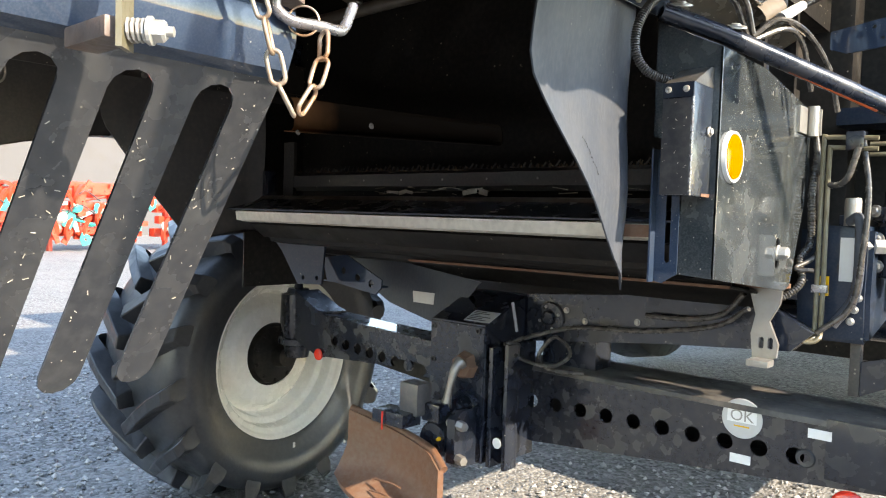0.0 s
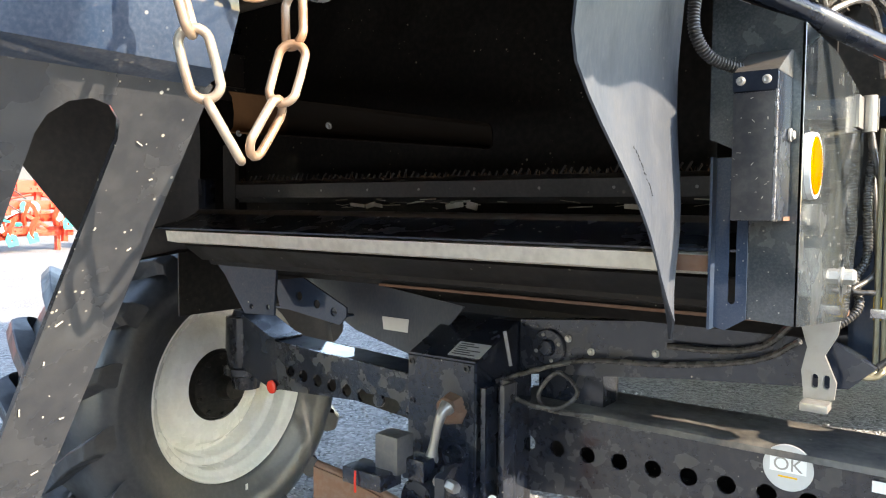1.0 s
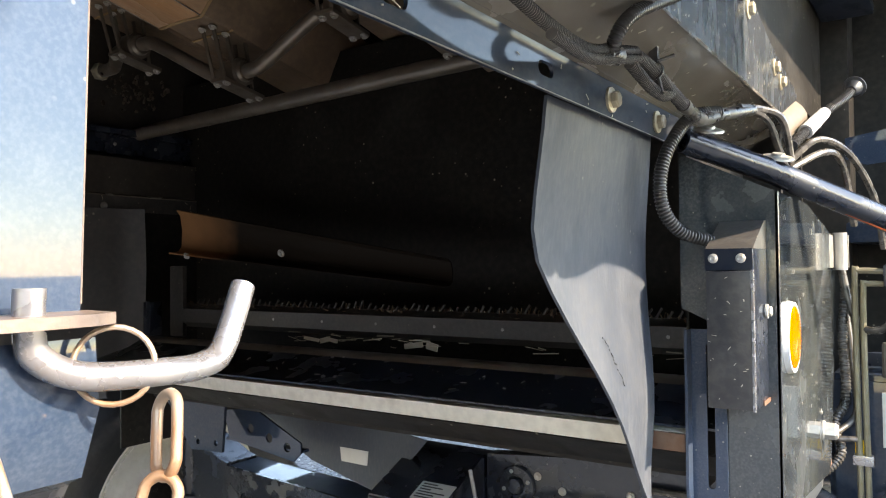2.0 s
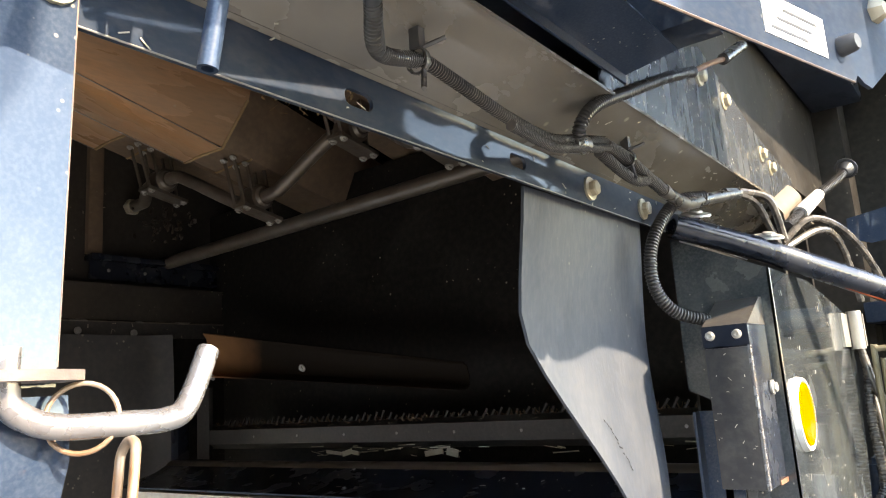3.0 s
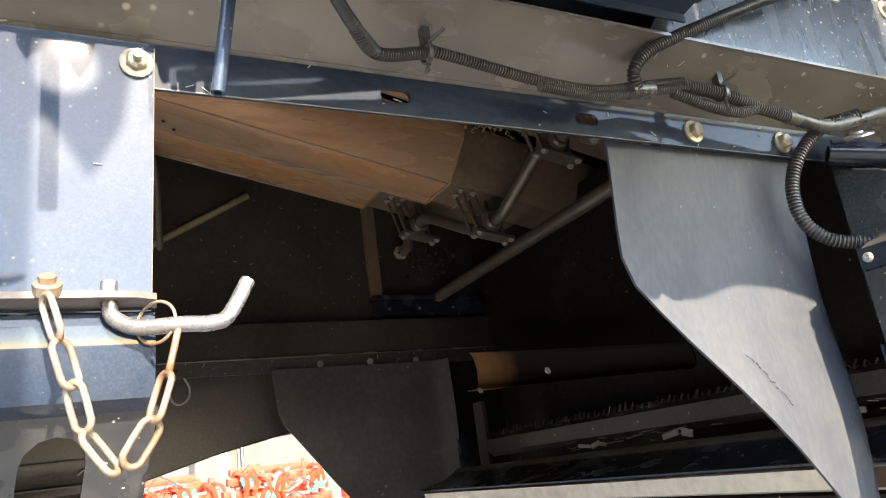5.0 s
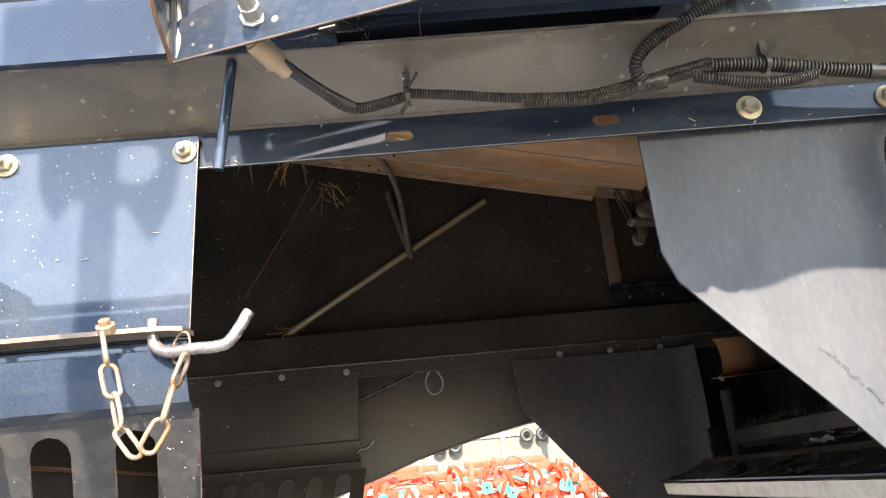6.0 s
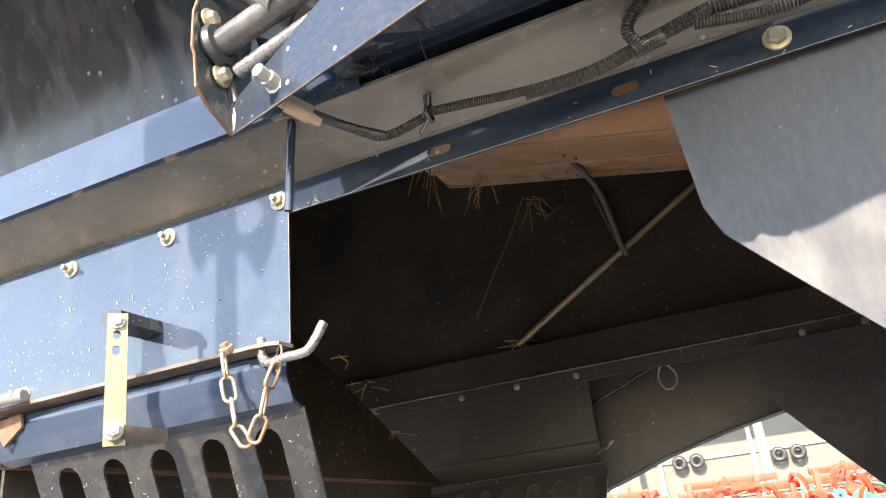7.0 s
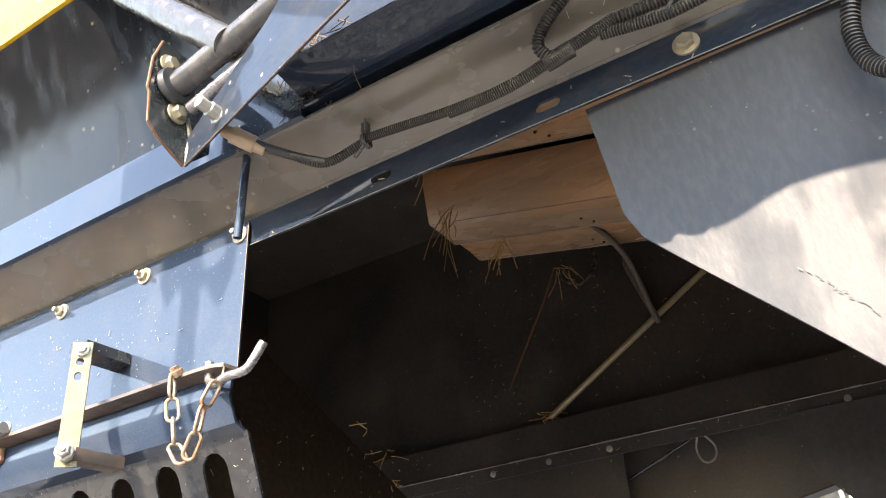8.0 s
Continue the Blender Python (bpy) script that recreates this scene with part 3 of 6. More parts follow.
# outer guard on the far side, its bottom rising in a shallow arch
bm = plate(B(), [(-0.30, 0.95), (0.30, 1.15), (0.645, 1.262), (0.75, 1.297), (0.86, 1.337), (1.064, 1.39), (1.27, 1.43), (1.70, 1.47), (1.70, 1.78), (-0.30, 1.78)], [], 0.07, at_x(-1.07))
part("outer_guard", bm, PAINT_DUSTY, combine, "dark curved outer guard over the far wheel")
edge = [(-0.30, 0.95), (0.30, 1.15), (0.645, 1.262), (0.75, 1.297), (0.86, 1.337), (1.064, 1.39), (1.27, 1.43), (1.70, 1.47)]
part("guard_rim", strip(B(), [(y, z - 0.004) for y, z in edge], -1.10, -0.995, 0.004, "x"), DARKBROWN, combine, "red-brown turned-in rim of the guard")
part("lashing_loop", tube(B(), smooth_path([(-0.868, 0.936, 1.632), (-0.90, 0.912, 1.59), (-0.905, 0.918, 1.553), (-0.905, 0.94, 1.54), (-0.905, 0.965, 1.556), (-0.90, 0.968, 1.59), (-0.868, 0.94, 1.63)], 6), 0.0035, 8), STEEL, combine, "thin wire loop")
part("thin_rod", tube(B(), [(-0.94, 0.885, 1.625), (-0.95, 0.60, 1.52)], 0.006, 8), SATIN, combine)
part("rail_hook", tube(B(), smooth_path([(-0.88, 0.662, 1.36), (-0.875, 0.675, 1.378), (-0.87, 0.70, 1.382), (-0.866, 0.728, 1.405)], 6), 0.005, 8), BRIGHT, combine, "bent steel pin")


# straw walkers over the opening, hung on their crankshaft
CRANK_Y, CRANK_Z = 1.72, 1.995
JOURNALS = ((-0.655, 1.689, 2.052), (-0.31, 1.757, 1.94), (0.04, 1.773, 2.045), (0.385, 1.668, 1.92), (0.73, 1.73, 2.06))


def walkers():
    path = [(-0.90, CRANK_Y, CRANK_Z + 0.03), (-0.80, CRANK_Y, CRANK_Z + 0.03)]
    for x, y, z in JOURNALS:
        path += [(x - 0.075, y, z), (x + 0.085, y, z)]
    path += [(0.92, CRANK_Y, CRANK_Z)]
    bent = []
    for a, b in zip(path, path[1:]):
        a, b = Vector(a), Vector(b)
        bent += [a + (b - a) * 0.14, a + (b - a) * 0.86]
    part("crankshaft", tube(B(), smooth_path(bent, 5), 0.0185, 16), DULLSTEEL, combine, "bent dusty steel walker crankshaft")
    slope = Matrix.Rotation(radians(-12.8), 4, "X")
    rng = random.Random(12)
    for i, (jx, cy, cz) in enumerate(JOURNALS):
        x = -0.69 + 0.345 * i
        lay = Matrix.Translation((x, cy, cz + 0.09)) @ slope

        def laid(bm):
            bmesh.ops.transform(bm, matrix=lay, verts=bm.verts)
            return bm

        # a trough with a flat bottom, sloping sides and turned-in flanges
        prof = [(-0.13, 0.142), (-0.155, 0.14), (-0.155, 0.10), (-0.085, -0.018), (-0.079, -0.022), (-0.004, -0.018), (0.004, -0.018), (0.079, -0.022), (0.085, -0.018), (0.155, 0.10), (0.155, 0.14), (0.13, 0.142)]
        w = part("straw_walker", laid(strip(B(), prof, -1.42, -0.14, 0.003)), WALKER, combine, "rusty brown sheet-metal straw walker channel")
        inner = [(u * 0.93, v + 0.012) for u, v in prof]
        part("front_section", laid(strip(B(), inner, -0.138, 0.75, 0.003)), GRIME, w, "grimy narrower front section")
        part("end_plate", laid(plate(B(), [(u * 0.98, v + 0.004) for u, v in prof[1:11]], [], 0.006, at_y(-1.417))), WALKER, w)
        # thin pale tubes imitate the highlight along each bottom fold
        for u in (-0.082, 0.082):
            part("rubbed_fold", laid(tube(B(), [(u, -1.415, -0.0222), (u, -0.145, -0.0222)], 0.0013, 6)), STEEL, w, "pale line standing in for the highlight on the fold")
        part("joint_band", laid(strip(B(), [(u * 1.012, v - 0.0035) for u, v in prof[2:10]], -0.146, -0.139, 0.003)), CAKE, w)
        part("joint_band", laid(strip(B(), [(u * 1.01, v - 0.0035) for u, v in inner[3:9]], -0.05, -0.045, 0.003)), CAKE, w)
        for u in (-0.05, -0.02):
            part("rivet", laid(lathe(B(), [(0, -0.004), (0.004, -0.003), (0.0055, 0)], Matrix.Translation((u, -0.95 - u, -0.023)), 8)), SATIN, w)
        # the bearing hangs in thin flat straps with a saddle bar below
        for px in (jx - 0.02, jx + 0.02):
            bm = B()
            for (ya, za), (yb, zb) in (((-0.09, 0.098), (-0.052, -0.03)), ((-0.048, 0.09), (-0.016, -0.036)), ((0.012, 0.08), (0.036, -0.044))):
                a, b = Vector((px, cy + ya, cz + za)), Vector((px, cy + yb, cz + zb))
                d = b - a
                q = Matrix.Translation((a + b) / 2) @ d.to_track_quat("Z", "X").to_matrix().to_4x4()
                box(bm, -0.0022, 0.0022, -0.005, 0.005, -d.length / 2, d.length / 2, 0.0006, q)
            part("hanger_strap", bm, DULLSTEEL, w, "dusty flat steel bearing straps")
            for ya, za in ((-0.09, 0.094), (-0.05, 0.086)):
                bolt_at(w, SMALLBOLT, (px, cy + ya, cz + za), (0, -0.25, -1), i)
        sad = Matrix.Translation((jx, cy, cz - 0.038)) @ Matrix.Rotation(radians(-11), 4, "X")
        part("saddle", box(B(), -0.027, 0.027, -0.06, 0.072, -0.006, 0.004, 0.002, sad), DULLSTEEL, w, "dusty flat saddle bar")
        for px in (-0.018, 0.018):
            for y2 in (-0.045, 0.062):
                bolt_at(w, SMALLBOLT, sad @ Vector((px, y2, -0.006)), sad.to_3x3() @ Vector((0, 0, -1)), i)
        m = Matrix.Translation((jx, cy, cz)) @ Matrix.Rotation(radians(90), 4, "Y")
        part("bearing", lathe(B(), [(0, -0.04), (0.024, -0.04), (0.028, -0.03), (0.036, -0.026), (0.036, 0.026), (0.028, 0.03), (0.024, 0.04), (0, 0.04)], m, 20), DULLSTEEL, w)
    # cake of chaff caught between bearing and trough
    bm = B()
    x0, y0, z0 = JOURNALS[2]

    def spot(thick):
        y = y0 - 0.15 + rng.gauss(0, 0.055)
        return Vector((x0 - 0.02 + rng.gauss(0, 0.05), y, z0 + 0.066 - 0.227 * (y - y0) - abs(rng.gauss(0, thick))))

    for k in range(420):
        made = bmesh.ops.create_icosphere(bm, subdivisions=1, radius=rng.uniform(0.002, 0.0065))["verts"]
        bmesh.ops.transform(bm, matrix=Matrix.LocRotScale(spot(0.008), Euler((rng.random() * 3, rng.random() * 3, 0)), (1.5, rng.uniform(0.6, 1.4), 0.6)), verts=made)
    for k in range(240):
        c = spot(0.012)
        d = Vector((rng.gauss(0, 1), rng.gauss(0, 1), rng.gauss(0, 0.5))).normalized() * rng.uniform(0.006, 0.02)
        tube(bm, [c - d, c + d], 0.0008, 4)
    tagged(part("chaff_cake", bm, CAKE), "brown cake of mud and chaff under a straw walker", "chaff", kind="stuff")


walkers()
# clods of chaff and a brass fitting at the far end of the shaft
rng = random.Random(15)
bm = B()
for k in range(70):
    c = Vector((-0.80 + rng.gauss(0, 0.06), 1.80 + rng.gauss(0, 0.04), 1.965 + rng.gauss(0, 0.03)))
    made = bmesh.ops.create_icosphere(bm, subdivisions=1, radius=rng.uniform(0.002, 0.007))["verts"]
    bmesh.ops.transform(bm, matrix=Matrix.LocRotScale(c, Euler((rng.random() * 3, rng.random() * 3, 0)), (1.6, rng.uniform(0.7, 1.3), 0.7)), verts=made)
tagged(part("chaff_clods", bm, DARKBROWN), "dark clods of chaff hanging at the shaft end", "chaff", kind="stuff")
part("shaft_nut", lathe(B(), [(0, 0), (0.026, 0), (0.026, 0.02), (0.018, 0.024), (0.018, 0.05), (0, 0.05)], facing((-0.88, CRANK_Y, CRANK_Z + 0.03), (1, 0, 0)), 6), ZINC, combine, "brass-coloured shaft end nut")
part("cross_tube", tube(B(), [(-0.92, 1.862, 1.862), (0.86, 1.872, 1.905)], 0.021, 16), DULLSTEEL, combine, "dusty grey cross tube")
part("stay_rod", tube(B(), [(-0.885, 0.445, 1.79), (-0.925, 1.185, 2.243)], 0.0115, 12), surface("dusty_yellow_zinc", (0.42, 0.35, 0.22), (0.3, 0.25, 0.17), 0.45, metal=0.4, dusty=0.3, big=20), combine, "pale thin stay rod")
part("inner_cable", tube(B(), smooth_path([(-0.45, 0.696, 2.33), (-0.6, 0.80, 2.33), (-0.75, 0.864, 2.25), (-0.86, 0.885, 2.09), (-0.905, 0.89, 2.05), (-0.90, 0.83, 2.27), (-0.90, 0.835, 2.30)], 8), 0.0105, 10), surface("brown_dusty_cable", (0.09, 0.075, 0.06), (0.05, 0.045, 0.04), 0.6, dusty=0.3), combine, "loose dusty cable hooked over the rod")
part("cable_coil", tube(B(), smooth_path([(-0.905, 0.62, 2.48), (-0.905, 0.70, 2.42), (-0.905, 0.715, 2.33), (-0.905, 0.64, 2.27), (-0.905, 0.57, 2.33), (-0.905, 0.60, 2.42)], 8), 0.006, 8), PLASTIC, combine)

# chopper mouth
lip = part("chopper_lip", strip(B(), [(1.64, 1.196), (1.592, 1.187), (1.598, 1.158), (1.63, 1.152)], -0.635, 0.874, 0.004, "x"), STRIP, combine, "pale scuffed metal lip across the chopper")
part("worn_lip_end", box(B(), 0.79, 0.872, 1.586, 1.591, 1.160, 1.186), RUST, lip, "rust-worn end of the lip")
tray = part("chopper_tray", strip(B(), [(1.60, 1.192), (1.70, 1.215), (1.745, 1.236), (1.765, 1.240), (1.785, 1.232), (1.79, 1.20)], -0.70, 0.93, 0.004, "x"), SATIN, combine, "dark sloping chopper tray")
part("roller_edge", tube(B(), [(-0.70, 1.757, 1.216), (0.93, 1.757, 1.216)], 0.031, 28), DULLSTEEL, tray, "worn grey rounded tray edge")
for x, y, z in ((0.10, 1.64, 1.203), (0.13, 1.645, 1.204), (0.045, 1.73, 1.229), (0.075, 1.735, 1.231)):
    bolt_at(tray, MINI, (x, y, z + 0.001), (0, -0.3, 1))
bar = part("knife_bar", strip(B(), [(1.86, 1.272), (1.842, 1.285), (1.842, 1.318), (1.865, 1.328), (1.93, 1.325)], -0.70, 0.93, 0.005, "x"), PAINT_DUSTY, combine, "dusty bolted knife bar")
for x in (-0.44, -0.264, -0.091, 0.082, 0.25, 0.424, 0.60, 0.771):
    bolt_at(bar, MINI, (x, 1.841, 1.302), (0, -1, 0), x * 9)
rng = random.Random(5)
for k in range(70):
    x = -0.62 + k * 0.0215
    bm = box(B(), -0.002, 0.002, 0, 0.004, 0, rng.uniform(0.018, 0.03), 0, Matrix.Translation((x, 1.868, 1.327)) @ Matrix.Rotation(radians(32 + rng.uniform(-8, 8)), 4, "Y"))
    part("knife", bm, PAINT_DUSTY, bar)
bm = strip(B(), [(1.825, 0.06), (1.838, 0.045), (1.845, 0.0), (1.842, -0.045), (1.832, -0.058), (1.815, -0.062), (1.80, -0.062)], 0.0, 0.95, 0.004, "x", cuts=6)
for v in bm.verts:
    v.co.z *= 1 - 0.55 * v.co.x
bmesh.ops.transform(bm, matrix=Matrix(((1, 0, 0, -0.655), (0, 1, 0, 0), (-0.13, 0, 1, 1.546), (0, 0, 0, 1))), verts=bm.verts)
# the shade deeper in the recess is part of this sheet's colour
part("concave_sheet", bm, SHADE_FADED, combine, "brown curved sheet over the chopper")
bm = B()
for k in range(420):
    c = Vector((rng.uniform(-0.68, 0.92), rng.uniform(1.85, 1.90), 1.328))
    d = Vector((rng.gauss(0, 0.5), rng.gauss(0, 0.3), abs(rng.gauss(0.5, 0.5)))).normalized() * rng.uniform(0.006, 0.02)
    tube(bm, [c, c + d], rng.uniform(0.0006, 0.0014), 3)
tagged(part("fibre_fringe", bm, NEST), "dusty brown plant fibres stuck along the knife bar", "fibres", kind="stuff")
for x in (-0.58, -0.2):
    bolt_at(bar, SMALLBOLT, (x, 1.806, 1.474), (0, -0.8, -0.4))
# the colour of these two sheets carries the shade of the chopper cavity
part("chopper_back", box(B(), -0.93, 0.93, 2.05, 2.07, 1.2, 2.05), SHADE_BLACK, combine)
part("chopper_top", box(B(), -0.93, 0.93, 2.30, 2.32, 1.0, 2.72), SHADE_BLACK, combine)
part("end_post", box(B(), -0.70, -0.64, 1.835, 1.85, 1.24, 1.445, 0.004), PAINT_DUSTY, combine)
part("end_bracket", box(B(), -0.78, -0.745, 1.80, 1.84, 1.24, 1.34, 0.004), SATIN, combine)
bm = B()
for k in range(34):
    c = Vector((rng.choice((rng.uniform(-0.22, 0.14), rng.uniform(0.16, 0.34), rng.uniform(0.5, 0.8))), rng.uniform(1.79, 1.825), 1.268 + rng.uniform(-0.012, 0.012)))
    ln = rng.uniform(0.012, 0.06)
    d = Vector((1, rng.uniform(-0.3, 0.3), rng.uniform(-0.15, 0.15))).normalized() * ln / 2
    tube(bm, [c - d, c + d], rng.uniform(0.0005, 0.0016), 5)
for x, w, h, t in ((-0.09, 0.05, 0.008, 6), (-0.045, 0.032, 0.012, -14), (-0.02, 0.03, 0.009, 9), (0.22, 0.05, 0.012, -8), (0.27, 0.03, 0.016, 12), (0.66, 0.04, 0.01, 4)):
    box(bm, -w / 2, w / 2, -0.002, 0.002, -h / 2, h / 2, 0.001, Matrix.Translation((x, 1.80, 1.262)) @ Matrix.Rotation(radians(t), 4, "Y"))
tagged(part("chaff", bm, FLECK), "pale trapped chaff and straw scraps above the chopper roller", "straw", kind="stuff")

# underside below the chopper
part("under_pan", strip(B(), [(1.64, 1.145), (1.70, 1.10), (1.72, 1.10), (1.73, 1.085), (1.90, 1.06), (1.905, 1.045), (2.10, 1.02), (2.14, 0.98), (2.6, 0.95)], -0.62, 0.93, 0.005, "x"), SHADE_BLACK, combine, "dark stepped underside sheet")
part("dust_ridge", box(B(), -0.1, 0.93, 1.892, 1.90, 1.043, 1.05), RUST, combine)
bm = plate(B(), [(-0.676, 1.08), (-0.64, 1.05), (-0.545, 0.938), (-0.415, 0.945), (-0.40, 1.10), (-0.60, 1.12)], [oval(-0.515, 0.962, 0.016, 0.016), oval(-0.44, 0.966, 0.016, 0.016)], 0.008, at_y(1.80))
part("drop_bracket", bm, PAINT_LOW, combine, "black drop bracket with two holes")
bm = plate(B(), [(-0.532, 1.03), (-0.404, 1.046), (-0.225, 0.972), (-0.225, 0.945), (-0.252, 0.92), (-0.507, 0.95)], [oval(-0.42, 0.99, 0.026, 0.018), oval(-0.345, 0.972, 0.026, 0.018), oval(-0.275, 0.955, 0.026, 0.018)], 0.006, at_y(1.90))
box(bm, -0.532, -0.23, 1.90, 1.93, 0.944, 0.95)
part("slotted_arm", bm, PAINT, combine, "glossy dark arm plate with square holes")
grd = part("belly_guard", plate(B(), [(-0.60, 1.06), (0.06, 0.98), (-0.05, 0.86), (-0.128, 0.819), (-0.36, 0.872), (-0.60, 0.99)], [], 0.004, at_y(2.075)), GREYPLATE, combine, "flat grey guard plate")
part("worn_sticker", plate(B(), [(-0.245, 0.925), (-0.14, 0.925), (-0.145, 0.885), (-0.24, 0.886)], [], 0.001, at_y(2.070)), LABEL, grd, "faded blank sticker")

# ---- rear axle ----
HOLES = [oval(0.221 + 0.0888 * k, 0.606 + 0.001 * k, 0.044, 0.044, 10) for k in range(11)]
axle = part("rear_axle", plate(B(), [(0.16, 0.468), (1.30, 0.574), (1.30, 0.713), (0.16, 0.713)], HOLES[:10], 0.012, at_y(2.167)), AXLE, combine, "black box-section rear axle with a row of adjusting holes")
part("beam_top", strip(B(), [(2.152, 0.704), (2.156, 0.715), (2.168, 0.722), (2.38, 0.722), (2.39, 0.71)], 0.16, 1.30, 0.006, "x"), BEAMTOP, axle, "dusty rounded top of the beam")
bm = plate(B(), [(0.16, 0.48), (1.30, 0.585), (1.30, 0.70), (0.16, 0.70)], [], 0.012, at_y(2.382))
plate(bm, [(0.16, 0.482), (1.30, 0.588), (1.30, 0.594), (0.16, 0.488)], [], 0.19, at_y(2.365))
part("beam_back", bm, SHADE_BLACK, axle)
part("beam_end", box(B(), 1.09, 1.30, 2.146, 2.154, 0.575, 0.725, 0.004), SATIN, axle)
part("plug", lathe(B(), [(0.012, 0.003), (0.021, 0.004), (0.024, 0.001), (0.024, 0)], facing((1.045, 2.154, 0.615), (0, -1, 0)), 20), RUBBER, axle)
la = [(-0.86, 0.590), (-0.16, 0.530), (-0.16, 0.735), (-0.86, 0.767)]
part("inner_beam", plate(B(), la, [oval(-0.199 - 0.0703 * k, 0.619 + 0.0059 * k, 0.043, 0.043, 12) for k in range(9)], 0.01, at_y(2.165)), AXLE, axle, "black sliding inner axle tube with holes")
bm = plate(B(), [(-0.86, 0.757), (-0.16, 0.725), (-0.16, 0.735), (-0.86, 0.767)], [], 0.13, at_y(2.296))
part("inner_beam_top", bm, PAINT, axle)
part("inner_beam_back", plate(B(), la, [], 0.01, at_y(2.30)), SHADE_BLACK, axle)
part("reflector", lathe(B(), [(0, 0.008), (0.02, 0.008), (0.024, 0.005), (0.025, 0)], facing((-0.853, 2.150, 0.598), (0, -1, 0)), 24), REDLENS, axle, "round red reflector")
part("reflector", lathe(B(), [(0, 0.008), (0.036, 0.008), (0.041, 0.005), (0.043, 0)], facing((1.15, 2.145, 0.519), (0, -1, 0)), 24), REDLENS, axle, "round red reflector")
# knuckle and kingpin
bm = plate(B(), [(-1.03, 0.64), (-0.86, 0.585), (-0.84, 0.585), (-0.84, 0.775), (-0.88, 0.785), (-1.03, 0.85)], [], 0.13, at_y(2.285))
part("knuckle_arm", bm, SATIN, axle, "black cast knuckle arm")
kp = Matrix.Translation((-1.075, 2.21, 0))
part("kingpin", lathe(B(), [(0, 0.875), (0.018, 0.875), (0.02, 0.858), (0.045, 0.855), (0.052, 0.835), (0.075, 0.83), (0.078, 0.70), (0.07, 0.64), (0.085, 0.635), (0.085, 0.61), (0.06, 0.60), (0.05, 0.55), (0, 0.54)], kp, 28), SATIN, axle, "black kingpin housing with grease cap")

# pivot housing
PIV = [(1.93, 0.44), (1.93, 0.863), (2.12, 0.945), (2.2, 0.945), (2.2, 0.44)]
bm = plate(B(), PIV, [], 0.225, at_x(-0.03))
bmesh.ops.bevel(bm, geom=[e for e in bm.edges if e.calc_face_angle(0) > 0.3], offset=0.005, segments=2, affect="EDGES")
part("pivot_housing", bm, SATIN, axle, "black welded pivot housing")
top = Vector((0, 0.19, 0.082)).normalized()
upn = Vector((0, -0.082, 0.19)).normalized()
lay = Matrix(((1, 0, 0, 0.145), (0, top.y, upn.y, 1.975), (0, top.z, upn.z, 0.8835), (0, 0, 0, 1)))
part("rating_label", box(B(), -0.05, 0.05, -0.032, 0.032, 0, 0.0015, 0, lay), LABEL, axle, "small silver label with lines of print")
for k in range(6):
    bmx = box(B(), -0.042, (0.03, 0.01, 0.036, -0.01, 0.02, 0.0)[k], -0.026 + k * 0.0095, -0.022 + k * 0.0095, 0.0016, 0.0022, 0, lay)
    ob = part("print_line", bmx, INK, axle)
for x, z in ((-0.012, 0.842), (0.168, 0.845), (-0.012, 0.735), (0.168, 0.75)):
    part("socket_screw", lathe(B(), [(0, -0.001), (0.005, -0.001), (0.006, 0.003), (0.009, 0.003), (0.009, 0)], facing((x, 1.929, z), (0, -1, 0)), 14), INK, axle)
part("column_flange", box(B(), 0.207, 0.222, 1.935, 2.165, 0.435, 0.80, 0.003), SATIN, axle, "black channel flange beside the housing")
part("column_web", box(B(), 0.225, 0.275, 1.99, 2.0, 0.435, 0.815, 0.003), SATIN, axle)
part("column_edge", box(B(), 0.262, 0.275, 1.94, 1.99, 0.435, 0.815, 0.003), SATIN, axle)
part("seal_sticker", lathe(B(), [(0, 0.001), (0.016, 0.001), (0.016, 0)], facing((0.245, 1.939, 0.515), (0, -1, 0)), 20), WHITE, axle, "round white sticker")
bm = plate(B(), [(0.2, 0.80), (0.66, 0.852), (1.0, 0.88), (1.05, 0.93), (0.95, 0.985), (0.6, 0.985), (0.2, 0.95)], [], 0.05, at_y(2.19))
part("axle_saddle", box(B(), 0.225, 0.42, 2.20, 2.30, 0.72, 0.86, 0.006), SATIN, axle, "black saddle over the axle beam")
part("cross_member", bm, SATIN, axle, "black pressed cross member with cable clips")
for x, z in ((0.347, 0.914), (0.413, 0.887), (0.584, 0.904)):
    bolt_at(axle, SMALLBOLT, (x, 2.139, z), (0, -1, 0), x, "pale zinc clip bolt")
part("weld_mark", tube(B(), [(0.205, 2.05, 0.93), (0.225, 2.05, 0.84)], 0.005, 6), PALEZINC, axle)
part("pump_body", lathe(B(), [(0, 0.022), (0.018, 0.022), (0.022, 0.018), (0.024, 0.010), (0.046, 0.010), (0.05, 0.006), (0.05, 0)], facing((0.29, 2.14, 0.885), (0, -1, 0)), 24), SATIN, axle)
for k in range(4):
    a = radians(20 + 90 * k)
    bolt_at(axle, MINI, (0.29 + 0.036 * math.cos(a), 2.129, 0.885 + 0.036 * math.sin(a)), (0, -1, 0), a)
